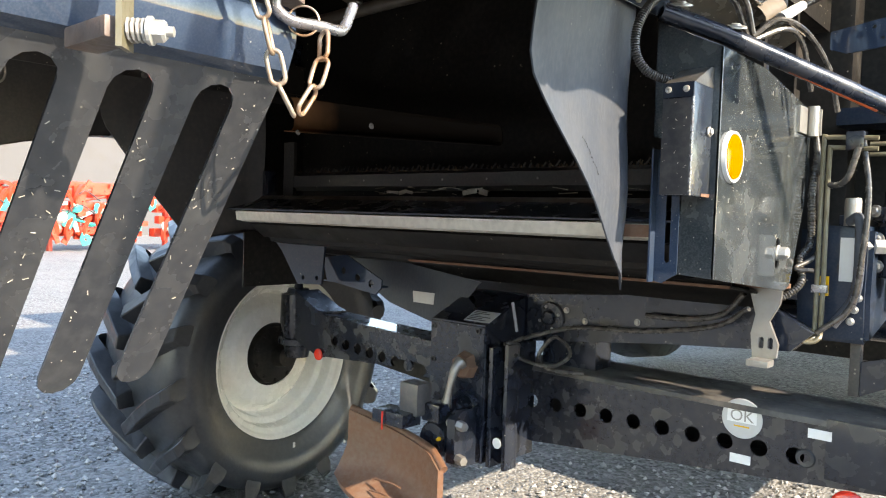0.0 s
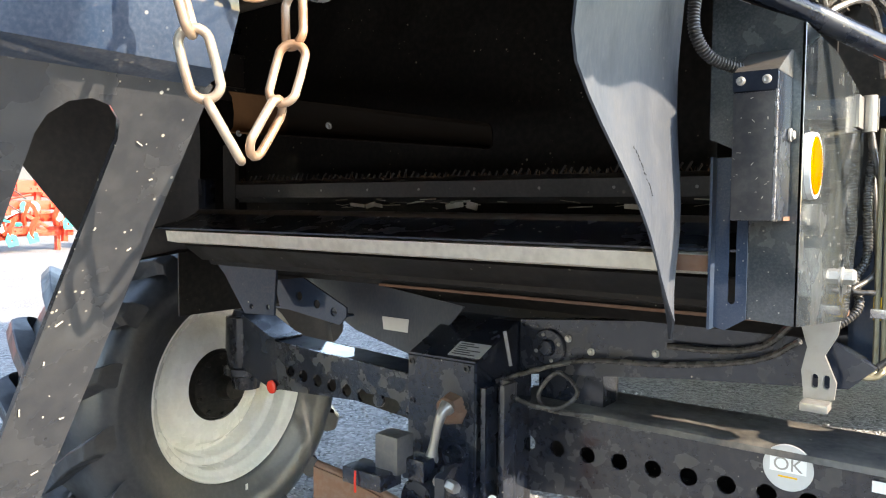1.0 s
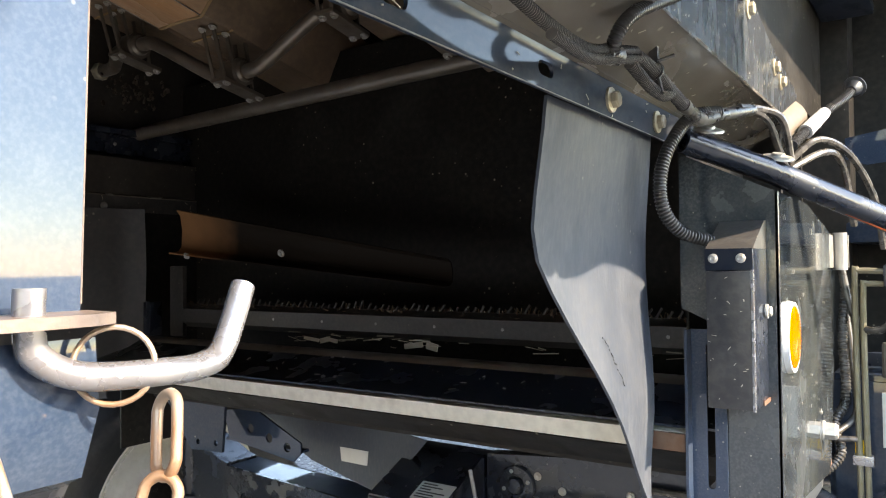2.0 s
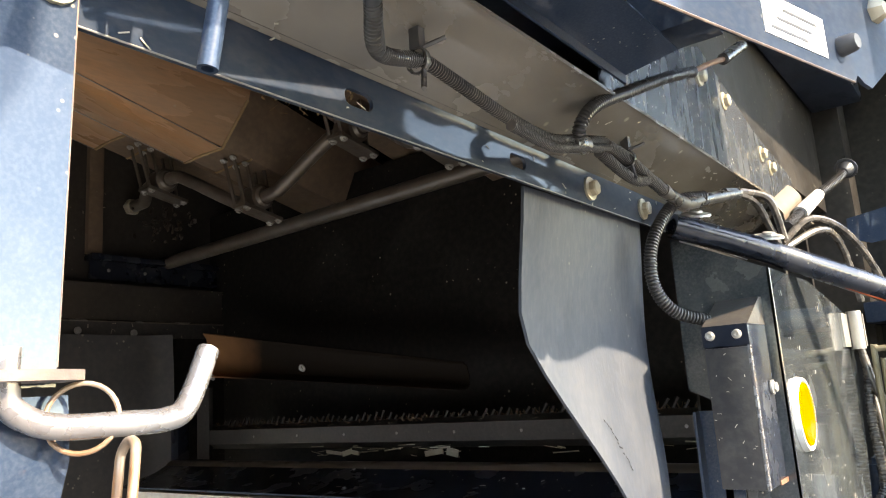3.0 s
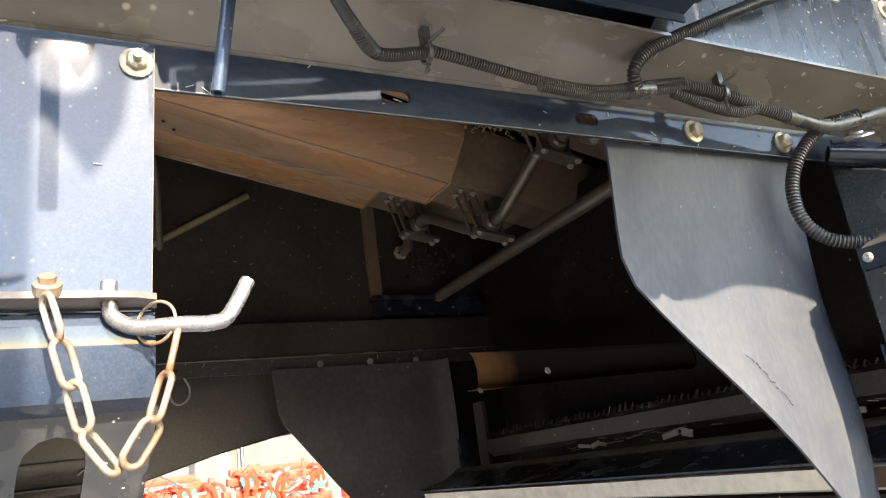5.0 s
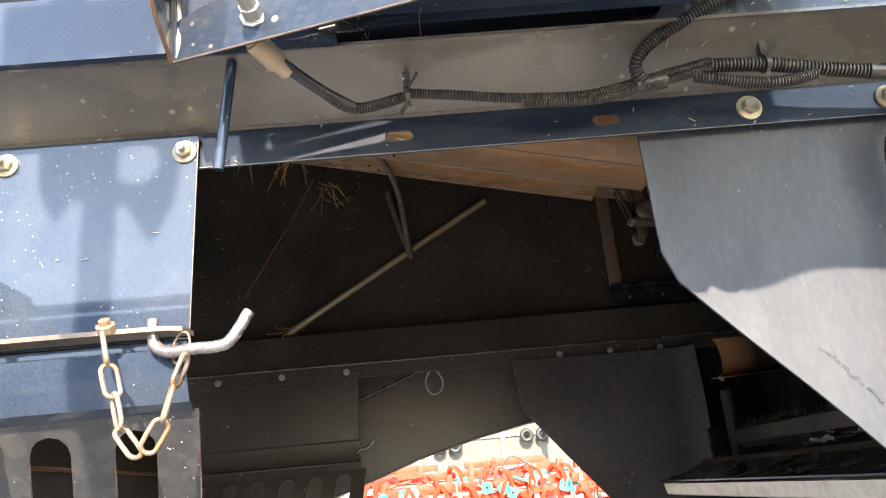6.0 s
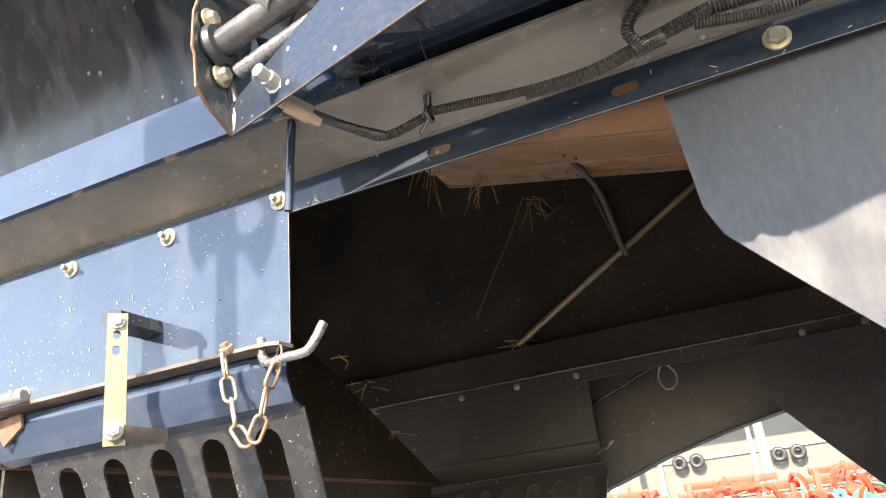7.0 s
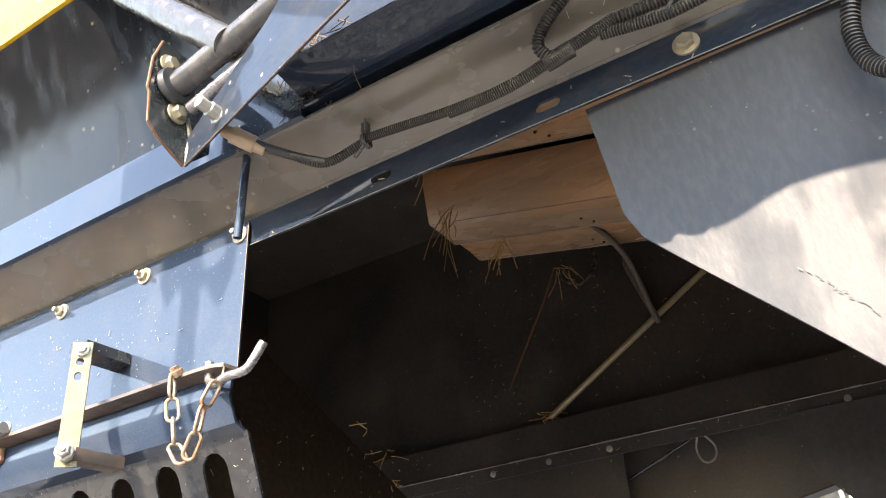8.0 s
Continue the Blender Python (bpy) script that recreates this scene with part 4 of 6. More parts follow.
for pts, r in ((((0.20, 2.02, 0.80), (0.30, 2.05, 0.84), (0.42, 2.10, 0.872), (0.62, 2.12, 0.885), (0.82, 2.10, 0.925), (0.92, 2.06, 0.985)), 0.007), (((0.22, 2.00, 0.79), (0.30, 2.0, 0.765), (0.38, 2.02, 0.76), (0.42, 2.05, 0.80), (0.36, 2.06, 0.84), (0.31, 2.05, 0.78), (0.35, 2.04, 0.745), (0.45, 2.08, 0.74)), 0.006), (((0.62, 2.12, 0.93), (0.75, 2.12, 0.935), (0.84, 2.11, 0.96), (0.90, 2.08, 1.02)), 0.008)):
    part("brake_hose", tube(B(), smooth_path(pts, 8), r, 8), PLASTIC, axle, "thin black hose")
# inspection sticker with its two letters, and two blank labels on the beam
part("inspection_sticker", lathe(B(), [(0, 0.0012), (0.052, 0.0012), (0.053, 0)], facing((0.886, 2.1535, 0.683), (0, -1, 0)), 40), LABEL, axle, "round silver inspection sticker")
part("sticker_window", box(B(), 0.848, 0.924, 2.1518, 2.1522, 0.672, 0.705), WHITE, axle)
text = bpy.data.curves.new("lettering", "FONT")
text.body, text.size, text.align_x, text.align_y, text.extrude = "OK", 0.042, "CENTER", "CENTER", 0.0003
text.materials.append(STEEL)
ok = new("lettering", text)
ok.parent, ok.matrix_world = axle, pose(0.886, 2.1512, 0.689, 90, 0, 0)
part("sticker_bar", box(B(), 0.866, 0.906, 2.1516, 2.152, 0.660, 0.664), YELLOW, axle)
for x, z in ((0.886, 0.575), (1.077, 0.683)):
    part("blank_label", box(B(), x - 0.027, x + 0.027, 2.1525 - (0.008 if x > 1.05 else 0), 2.1535 - (0.008 if x > 1.05 else 0), z - 0.012, z + 0.012, 0), WHITE, axle, "small white label")


def hitch():
    """The trailer coupling clamped to the pivot housing."""
    h = part("trailer_hitch", box(B(), -0.07, 0.06, 1.72, 1.80, 0.56, 0.60, 0.004), SATIN, combine, "greasy trailer hitch with a rusty guide plate")
    bm = box(B(), 0.0, 0.075, 1.765, 1.83, 0.59, 0.688, 0.009)
    part("pin_head", bm, surface("oily_grey_steel", (0.10, 0.10, 0.105), (0.06, 0.055, 0.05), 0.4, metal=0.4, dusty=0.2, big=16), h, "oily grey coupling pin block")
    part("pin_foot", box(B(), 0.06, 0.13, 1.80, 1.86, 0.575, 0.63, 0.008), SATIN, h)
    part("lock_lever", tube(B(), smooth_path([(0.140, 1.885, 0.752), (0.137, 1.865, 0.738), (0.130, 1.855, 0.70), (0.118, 1.852, 0.64), (0.112, 1.855, 0.605)], 6), [0.021, 0.021, 0.020, 0.018, 0.016, 0.015, 0.0145, 0.014, 0.0135, 0.013, 0.0125, 0.012, 0.0115, 0.0115, 0.0115, 0.0115, 0.012, 0.0125, 0.014, 0.016, 0.017, 0.0175, 0.017, 0.015, 0.011], 12), STEEL, h, "bare steel locking lever with rust")
    part("lever_boss", lathe(B(), [(0, 0.03), (0.035, 0.03), (0.04, 0.02), (0.045, 0)], facing((0.125, 1.93, 0.735), (0, -1, 0)), 7), RUST, h)
    part("bushing", lathe(B(), [(0.028, 0.0), (0.028, 0.02), (0.036, 0.02), (0.038, 0)], facing((0.145, 1.925, 0.62), (0, -1, 0)), 24), SATIN, h)
    part("clamp_cap", lathe(B(), [(0, 0.07), (0.05, 0.07), (0.056, 0.06), (0.06, 0)], facing((0.10, 1.88, 0.52), (0, -1, 0)), 24), SATIN, h, "black flanged clamp")
    fl = plate(B(), [(1.80, 0.47), (1.80, 0.60), (1.83, 0.62), (1.90, 0.62), (1.90, 0.45), (1.83, 0.45)], [], 0.03, at_x(0.165))
    part("flange", fl, SATIN, h)
    for y, z in ((1.815, 0.585), (1.815, 0.485)):
        bolt_at(h, DARKBOLT, (0.165, y, z), (-0.4, -1, 0), z * 9)
        part("long_nut", lathe(B(), [(0, 0.035), (0.013, 0.035), (0.015, 0.03), (0.015, 0)], facing((0.195, y, z), (1, -0.3, 0)), 6), STEEL, h)
    part("grease_nipple", lathe(B(), [(0, 0.014), (0.004, 0.012), (0.007, 0.004), (0.007, 0)], facing((0.13, 1.808, 0.53), (0, -1, 0)), 8), YELLOW, h)
    # the rusty guide: an upper wall that turns down to a curled mouth
    rows = []
    bm = B()
    n = 16
    for j in range(11):
        v = j / 10
        row = []
        for i in range(n + 1):
            u = i / n
            x = -0.186 + 0.41 * u
            y = 1.742 - 0.02 * u + 0.045 * math.sin(math.pi * u)
            z = 0.572 - 0.062 * u - 0.012 * math.sin(math.pi * u) - 0.03 * max(u - 0.85, 0) / 0.15
            if v < 0.55:
                z -= 0.10 * v / 0.55
            else:
                a = (v - 0.55) / 0.45 * radians(75)
                out = 0.13 * math.sin(math.pi * min(u * 1.15, 1.0)) ** 0.6 + 0.01
                z -= 0.10 + 0.11 * math.sin(a)
                y -= out * (1 - math.cos(a)) * 1.3
                x -= 0.03 * (1 - u) * math.sin(a)
            row.append(bm.verts.new((x, y, z)))
        rows.append(row)
    for a, b in zip(rows, rows[1:]):
        for i in range(n):
            bm.faces.new((a[i], a[i + 1], b[i + 1], b[i])).smooth = True
    bmesh.ops.recalc_face_normals(bm, faces=bm.faces)
    bmesh.ops.solidify(bm, geom=list(bm.faces), thickness=0.018)
    bmesh.ops.recalc_face_normals(bm, faces=bm.faces)
    rim = [Vector((-0.186 + 0.41 * k / 12, 1.742 - 0.02 * k / 12 + 0.045 * math.sin(math.pi * k / 12), 0.572 - 0.062 * k / 12 - 0.012 * math.sin(math.pi * k / 12) - 0.03 * max(k / 12 - 0.85, 0) / 0.15)) for k in range(13)]
    part("rolled_rim", tube(B(), rim, 0.013, 10), RUST, h)
    for k, (w2, z2) in enumerate(((0.11, 0.0), (0.09, -0.03))):
        part("cast_mark", tube(B(), smooth_path([(-0.03, 1.70 - 0.02 * k, 0.395 + z2), (-0.01 + w2 / 2, 1.695 - 0.02 * k, 0.402 + z2), (-0.03 + w2, 1.70 - 0.02 * k, 0.395 + z2)], 4), 0.003, 6), RUST, h)
    part("guide_plate", bm, RUST, h, "rusty curled hitch guide plate")
    part("plastic_tie", tube(B(), smooth_path([(-0.02, 1.715, 0.60), (-0.018, 1.712, 0.57), (-0.02, 1.715, 0.545)], 4), 0.003, 6), REDLENS, h)


hitch()


def wheel(x, turn):
    m = Matrix.Translation((x, 2.213, 0.535)) @ Matrix.Rotation(radians(4), 4, "Z") @ Matrix.Rotation(radians(turn), 4, "Y")
    w = part("wheel", lathe(B(), [(0.0, 0.02), (0.045, 0.02), (0.055, -0.03), (0.10, -0.055), (0.13, -0.062), (0.138, -0.097), (0.17, -0.101), (0.17, -0.11), (0.0, -0.11)], m, 32), SHADE_BLACK, combine, "black wheel hub")
    for k in range(10):
        a = 2 * math.pi * k / 10
        bolt_at(w, HUBBOLT, m @ Vector((0.115 * math.cos(a), 0.115 * math.sin(a), -0.061)), m.to_3x3() @ Vector((0, 0, 1)), a)
    prof = [(0.360, -0.02), (0.370, -0.002), (0.375, 0.008), (0.369, 0.013), (0.360, 0.008), (0.354, -0.006), (0.348, -0.012), (0.330, -0.020), (0.326, -0.026), (0.318, -0.075), (0.308, -0.082), (0.296, -0.086), (0.290, -0.094), (0.282, -0.150), (0.276, -0.156), (0.262, -0.150), (0.235, -0.105), (0.222, -0.094), (0.20, -0.088), (0.145, -0.080), (0.145, -0.09), (0.21, -0.105), (0.27, -0.19), (0.30, -0.22), (0.345, -0.42), (0.375, -0.45)]
    part("rim", lathe(B(), prof, m, 72), CREAM, w, "cream-painted dished steel rim")
    tyre = part("tyre", lathe(B(), [(0.366, 0.004), (0.385, 0.018), (0.41, 0.022), (0.45, 0.050), (0.50, 0.066), (0.54, 0.062), (0.575, 0.042), (0.598, 0.01), (0.606, -0.05), (0.612, -0.15), (0.614, -0.24), (0.612, -0.33), (0.60, -0.43), (0.57, -0.51), (0.50, -0.54), (0.39, -0.45)], m, 96), RUBBER, w, "worn black agricultural tyre")
    # tread lugs: slanting bars from the shoulder to the middle, alternating sides
    lug = B()
    secs = [(0.578, 0.058, -0.012), (0.62, 0.060, -0.004), (0.652, 0.042, 0.02), (0.670, -0.03, 0.08), (0.680, -0.12, 0.17), (0.684, -0.25, 0.30)]
    rings = []
    for r, a, t in secs:
        row = []
        for w2, dr in ((-0.042, 0), (-0.027, 1), (0.027, 1), (0.042, 0)):
            rr = r if dr else min(r - 0.03, 0.60)
            ang = t + w2 / max(rr, 0.1)
            row.append(lug.verts.new((rr * math.cos(ang), rr * math.sin(ang), a)))
        rings.append(row)
    for a, b in zip(rings, rings[1:]):
        for i in range(3):
            lug.faces.new((a[i], a[i + 1], b[i + 1], b[i]))
    lug.faces.new(rings[0]), lug.faces.new(rings[-1])
    bmesh.ops.recalc_face_normals(lug, faces=lug.faces)
    bmesh.ops.bevel(lug, geom=list(lug.edges), offset=0.004, segments=1, affect="EDGES")
    me = bpy.data.meshes.new("lug")
    lug.to_mesh(me)
    lug.free()
    me.materials.append(RUBBER)
    for k in range(17):
        a = 2 * math.pi * k / 17
        for flip in (0, 1):
            loc = Matrix.Rotation(a + flip * math.pi / 17, 4, "Z")
            if flip:
                loc = loc @ Matrix.Translation((0, 0, -0.478)) @ Matrix.Diagonal((1, 1, -1, 1))
            shared("lug", me, m @ loc, w)
    bmx = box(B(), -0.012, 0.012, -0.006, 0.006, 0, 0.002, 0, m @ Matrix.Translation((-0.03 + 0.435, 0.03, 0.044)))
    part("valve_tag", bmx, LABEL, w)


wheel(-1.17, 90)
wheel(1.55, -90)

# ---- near side equipment ----
slot = [(y, z) for y, z in oval(1.995, 1.128, 0.03, 0.075)]
guard = part("side_guard", plate(B(), [(1.602, 1.083), (2.06, 1.037), (2.10, 1.05), (2.22, 1.33), (2.22, 1.486), (1.86, 1.535), (1.602, 1.535)], [slot], 0.004, at_x(0.997)), GUARD, combine, "glossy black guard sheet splashed with dust")
part("guard_return", plate(B(), [(0.929, 1.088), (1.0, 1.083), (1.0, 1.535), (0.865, 1.60), (0.865, 1.37), (0.93, 1.34)], [], 0.004, at_y(1.606)), GUARD, guard)
bm = plate(B(), [(0.880, 1.072), (0.898, 1.068), (0.929, 1.088), (0.929, 1.34), (0.880, 1.34)], [oval(0.907, 1.215, 0.011, 0.21)], 0.004, at_y(1.600))
box(bm, 0.876, 0.880, 1.575, 1.60, 1.07, 1.34)
part("slotted_channel", bm, PAINT, guard, "black slotted channel edge")
part("guard_edge", tube(B(), [(1.0, 1.604, 1.083), (1.0, 1.604, 1.535)], 0.0015, 8), GUARD, guard)
bolt_at(guard, bolt_mesh("stud_nut", 0.015, 0.022, 0.019, mat=PALEZINC), (1.001, 1.995, 1.13), (1, 0, 0), 0.3, "large galvanised nut on a stud")
hinge = B()
box(hinge, 1.001, 1.006, 2.10, 2.17, 1.425, 1.49)
tube(hinge, [(1.016, 2.175, 1.42), (1.016, 2.175, 1.495)], 0.014, 12)
box(hinge, 1.004, 1.03, 2.19, 2.20, 1.425, 1.49)
part("hinge", hinge, STEEL, guard, "grey zinc hinge")
bm = lathe(B(), [(0.045, 0.004), (0.047, 0.008), (0.051, 0.008), (0.053, 0)], facing((1.001, 1.668, 1.327), (1, 0, 0)), 40)
part("reflector_ring", bm, PAPER, guard, "white plastic reflector rim")
bm = lathe(B(), [(0, 0.0105), (0.03, 0.0105), (0.044, 0.009), (0.046, 0.006), (0.046, 0)], facing((1.001, 1.668, 1.327), (1, 0, 0)), 40)
part("reflector", bm, AMBER, guard, "round amber side reflector")
for k in range(14):
    z = -0.034 + k * 0.005
    hw = math.sqrt(max(0.042 ** 2 - z * z, 0)) * 0.92
    part("lens_rib", box(B(), 1.0110, 1.0116, 1.668 - hw, 1.668 + hw, 1.327 + z, 1.327 + z + 0.0015), AMBER, guard)


def control_box():
    c = part("control_box", box(B(), 0.925, 0.985, 1.512, 1.602, 1.243, 1.455, 0.003), SATIN, combine, "black electrical control box with bolted cover")
    bm = plate(B(), [(1.512, 1.455), (1.602, 1.455), (1.602, 1.495), (1.590, 1.495)], [], 0.060, at_x(0.925))
    part("sloped_cap", bm, PAINT_DUSTY, c, "dusty sloped cap")
    part("cover", box(B(), 0.927, 0.983, 1.505, 1.511, 1.244, 1.425, 0.0015), COVER, c, "flat matt black cover with chaff specks")
    part("cover_edge", box(B(), 0.9835, 0.9865, 1.504, 1.512, 1.243, 1.427), BRIGHT, c)
    part("cap_band", box(B(), 0.925, 0.985, 1.508, 1.512, 1.427, 1.455), SATIN, c)
    for x in (0.936, 0.971):
        part("screw", lathe(B(), [(0, 0.001), (0.003, 0.002), (0.0035, 0.004), (0.006, 0.003), (0.0065, 0)], facing((x, 1.508, 1.442), (0, -1, 0)), 16), PALEZINC, c, "bright button screw")
    bolt_at(c, SMALLBOLT, (0.986, 1.585, 1.369), (1, 0, 0), 0.4)
    part("rust_corner", box(B(), 0.9855, 0.987, 1.56, 1.60, 1.243, 1.249), RUST, c)


control_box()

# galvanised leg under the guard, and the gearbox beyond
bm = plate(B(), [(0.905, 1.05), (0.99, 1.05), (0.985, 1.0), (0.962, 0.955), (0.985, 0.90), (0.982, 0.865), (0.925, 0.855), (0.918, 0.92), (0.928, 0.97)], [oval(0.945, 0.90, 0.012, 0.03), oval(0.967, 0.90, 0.012, 0.03)], 0.012, at_y(2.10))
box(bm, 0.925, 0.978, 2.04, 2.09, 0.845, 0.862, 0.004)
part("galvanised_leg", bm, STEEL, combine, "worn galvanised bracket leg")
part("leg_foot", box(B(), 0.89, 1.0, 2.04, 2.12, 1.04, 1.052, 0.003), RUST, combine)
bm = plate(B(), [(2.25, 0.90), (2.57, 0.96), (2.57, 1.20), (2.25, 1.20), (2.235, 1.02)], [], 0.17, at_x(0.98))
bmesh.ops.bevel(bm, geom=[e for e in bm.edges if e.calc_face_angle(0) > 0.3], offset=0.012, segments=2, affect="EDGES")
gearbox = part("gearbox", bm, PAINT_LOW, combine, "dark blue-black gearbox housing with stickers")
part("yellow_sticker", box(B(), 1.03, 1.058, 2.228, 2.234, 1.02, 1.07), YELLOW, gearbox)
part("plate_label", box(B(), 1.08, 1.12, 2.230, 2.237, 1.06, 1.17), LABEL, gearbox, "white rating plate")
for k, z in enumerate((0.96, 0.99, 1.02)):
    bolt_at(gearbox, SMALLBOLT, (1.11 + 0.008 * k, 2.238, z), (0, -1, 0), k)
part("filler_cap", lathe(B(), [(0, 1.27), (0.018, 1.27), (0.02, 1.262), (0.02, 1.20), (0, 1.20)], Matrix.Translation((1.10, 2.25, 0)), 16), STEEL, gearbox)
for k, (dx, zt) in enumerate(((0, 1.418), (0.014, 1.392))):
    pts = [(1.16, 2.19, zt - 0.006), (1.10 + dx, 2.19, zt - 0.002), (1.048 + dx, 2.19, zt), (1.040 + dx, 2.19, zt - 0.012), (1.040 + dx, 2.19, 1.19), (1.043 + dx, 2.18, 0.95), (1.040 + dx, 2.17, 0.915), (1.018 + dx, 2.16, 0.905), (0.98 + dx, 2.15, 0.915)]
    part("brake_pipe", tube(B(), smooth_path(pts, 5), 0.006, 8), LEVERZINC, combine, "yellowish bent steel pipe")
    part("brake_pipe", tube(B(), [(1.12, 2.30, zt - 0.008), (1.4, 2.32, zt - 0.01)], 0.0055, 8), LEVERZINC, combine, "yellowish steel pipe")
part("pipe_clip", box(B(), 1.03, 1.066, 2.178, 2.198, 1.03, 1.05, 0.002), BRIGHT, combine)
part("pipe_block", box(B(), 1.09, 1.13, 2.18, 2.215, 1.385, 1.43, 0.003), SATIN, combine)
for pts, r, rib in ((((1.01, 2.22, 1.44), (1.03, 2.21, 1.34), (1.06, 2.19, 1.30), (1.10, 2.17, 1.315), (1.122, 2.17, 1.39)), 0.008, 0), (((1.02, 2.22, 1.38), (1.015, 2.20, 1.28), (1.018, 2.20, 1.16), (1.0, 2.18, 1.11), (1.01, 2.16, 1.05), (0.96, 2.12, 1.0)), 0.010, 0.002), (((1.02, 2.23, 1.33), (1.03, 2.21, 1.24), (1.035, 2.20, 1.13), (1.0, 2.15, 1.09), (1.04, 2.16, 1.085)), 0.006, 0), (((1.125, 2.2, 1.41), (1.145, 2.19, 1.28), (1.14, 2.18, 1.12), (1.12, 2.18, 1.0), (1.05, 2.17, 0.93)), 0.007, 0), (((1.10, 2.22, 1.21), (1.125, 2.2, 1.22), (1.13, 2.2, 1.16), (1.125, 2.2, 1.03), (1.08, 2.19, 0.95)), 0.012, 0)):
    part("hydraulic_hose", tube(B(), smooth_path(pts, 12), r, 10, rib=rib, pitch=0.007), PLASTIC if r < 0.012 else GREYPLATE, combine, "black hydraulic hose" if r < 0.012 else "grey hydraulic hose")
part("drive_post", box(B(), 1.10, 1.125, 2.30, 2.33, 0.76, 1.06, 0.003), PAINT_DUSTY, combine, "dusty dark upright plate")
part("drive_foot", plate(B(), [(1.125, 0.76), (1.125, 0.85), (1.30, 0.90), (1.30, 0.85)], [], 0.02, at_y(2.33)), SATIN, combine)
part("long_tube", tube(B(), [(0.3, 2.6, 0.93), (1.5, 2.62, 0.93)], 0.06, 24), SATIN, combine, "dark round drive tube")
motor = part("hydraulic_motor", lathe(B(), [(0, -0.1), (0.045, -0.1), (0.05, -0.09), (0.05, 0.04), (0.062, 0.045), (0.062, 0.08), (0.04, 0.085), (0.04, 0.12), (0, 0.12)], Matrix.Translation((1.19, 2.35, 1.17)), 24), SATIN, combine, "black hydraulic motor with fittings")
for q in ((1.14, 2.31, 1.24), (1.15, 2.31, 1.10), (1.15, 2.30, 1.17)):
    bolt_at(motor, DARKBOLT, q, (-0.4, -1, 0), q[2] * 10)
part("motor_union", lathe(B(), [(0, 0), (0.02, 0), (0.02, 0.03), (0.014, 0.035), (0.014, 0.06), (0, 0.06)], facing((1.17, 2.29, 1.15), (-0.7, -0.5, 0)), 6), PALEZINC, motor)
part("rail_bracket", plate(B(), [(1.02, 1.655), (1.06, 1.64), (1.40, 1.67), (1.40, 1.735), (1.17, 1.745), (1.15, 1.72), (1.02, 1.70)], [oval(1.12, 1.70, 0.01, 0.01), oval(1.14, 1.67, 0.008, 0.008)], 0.006, at_y(2.28) @ Matrix.Rotation(0, 4, "X")), PAINT, combine, "glossy dark bracket with two holes")
part("bay_frame", box(B(), 1.03, 1.5, 2.42, 2.45, 1.20, 1.23, 0.004), SATIN, combine)
part("bay_wall", box(B(), 0.95, 1.62, 2.72, 2.75, 0.85, 3.4), SHADE_BLACK, combine, "dark bulkhead behind the hydraulics")
part("bay_shelf", box(B(), 1.0, 1.6, 2.45, 2.72, 1.48, 1.53, 0.01), PAINT_LOW, combine)

# handrail tube with its flat bolts
rail_tube = part("guard_rail_tube", tube(B(), [(0.878, 1.582, 1.616), (0.975, 1.690, 1.575), (1.30, 2.062, 1.408)], 0.019, 18, bore=0.01), SATIN, combine, "black steel tube, scraped to orange primer")
part("scraped_primer", tube(B(), [(1.066, 1.79, 1.513), (1.20, 1.945, 1.445)], [0.0035, 0.0065], 8), surface("orange_primer", (0.55, 0.10, 0.02), (0.45, 0.09, 0.03), 0.5, dusty=0.1), rail_tube, "bare orange primer scrape")
for p in ((0.905, 1.617, 1.632), (0.985, 1.702, 1.594)):
    part("flat_bolt", lathe(B(), [(0, 0.008), (0.009, 0.008), (0.010, 0.005), (0.022, 0.003), (0.023, 0)], facing(p, (0.25, -0.3, 1)), 14), PALEZINC, rail_tube, "pale flat bolt washer")

# plates above the rail by the harness
bm = plate(B(), [(1.21, 1.706), (2.15, 1.706), (2.18, 1.79), (1.90, 1.83), (1.62, 1.90), (1.25, 1.76)], [], 0.004, at_x(0.938))
upl = part("upper_gusset", bm, GUSSET, combine, "glossy black bolted gusset plate")
for y, z in ((1.60, 1.842), (1.72, 1.836), (1.93, 1.79), (1.99, 1.775)):
    bolt_at(upl, BOLT, (0.942, y, z), (1, 0, 0), y * 6, "zinc-plated flange bolt")
part("seam_edge", tube(B(), [(0.9455, 0.87, 1.7055), (0.9455, 2.15, 1.7055)], 0.0016, 6), STRIP, combine, "paint worn off along the folded edge")
part("upper_box", plate(B(), [(0.86, 1.72), (1.30, 1.78), (1.75, 2.05), (1.75, 2.6), (0.86, 2.6)], [], 0.10, at_x(0.86)), PAINT_LOW, combine)
bm = strip(B(), [(1.02, 1.745), (0.955, 1.735), (0.955, 1.722)], 0.86, 1.26, 0.003)
part("edge_lip", bm, PAINT, combine)
part("upper_shelf", box(B(), 0.95, 1.06, 1.24, 1.30, 1.76, 1.83, 0.003, None), PAINT_LOW, combine)
part("top_cover", box(B(), 0.94, 1.06, 1.42, 2.6, 2.05, 2.6, 0.01), PAINT_LOW, combine)
# unseen overhang, added and sized to keep sun off the wall below
part("cover_overhang", box(B(), 1.062, 1.66, 1.42, 2.72, 2.33, 2.6, 0.01), PAINT_LOW, combine, "unseen black cover added overhead to shade the side")
part("top_trim", box(B(), 0.94, 1.066, 0.862, 2.6, 2.604, 3.2, 0.01), YELLOW, combine, "yellow painted body panel")

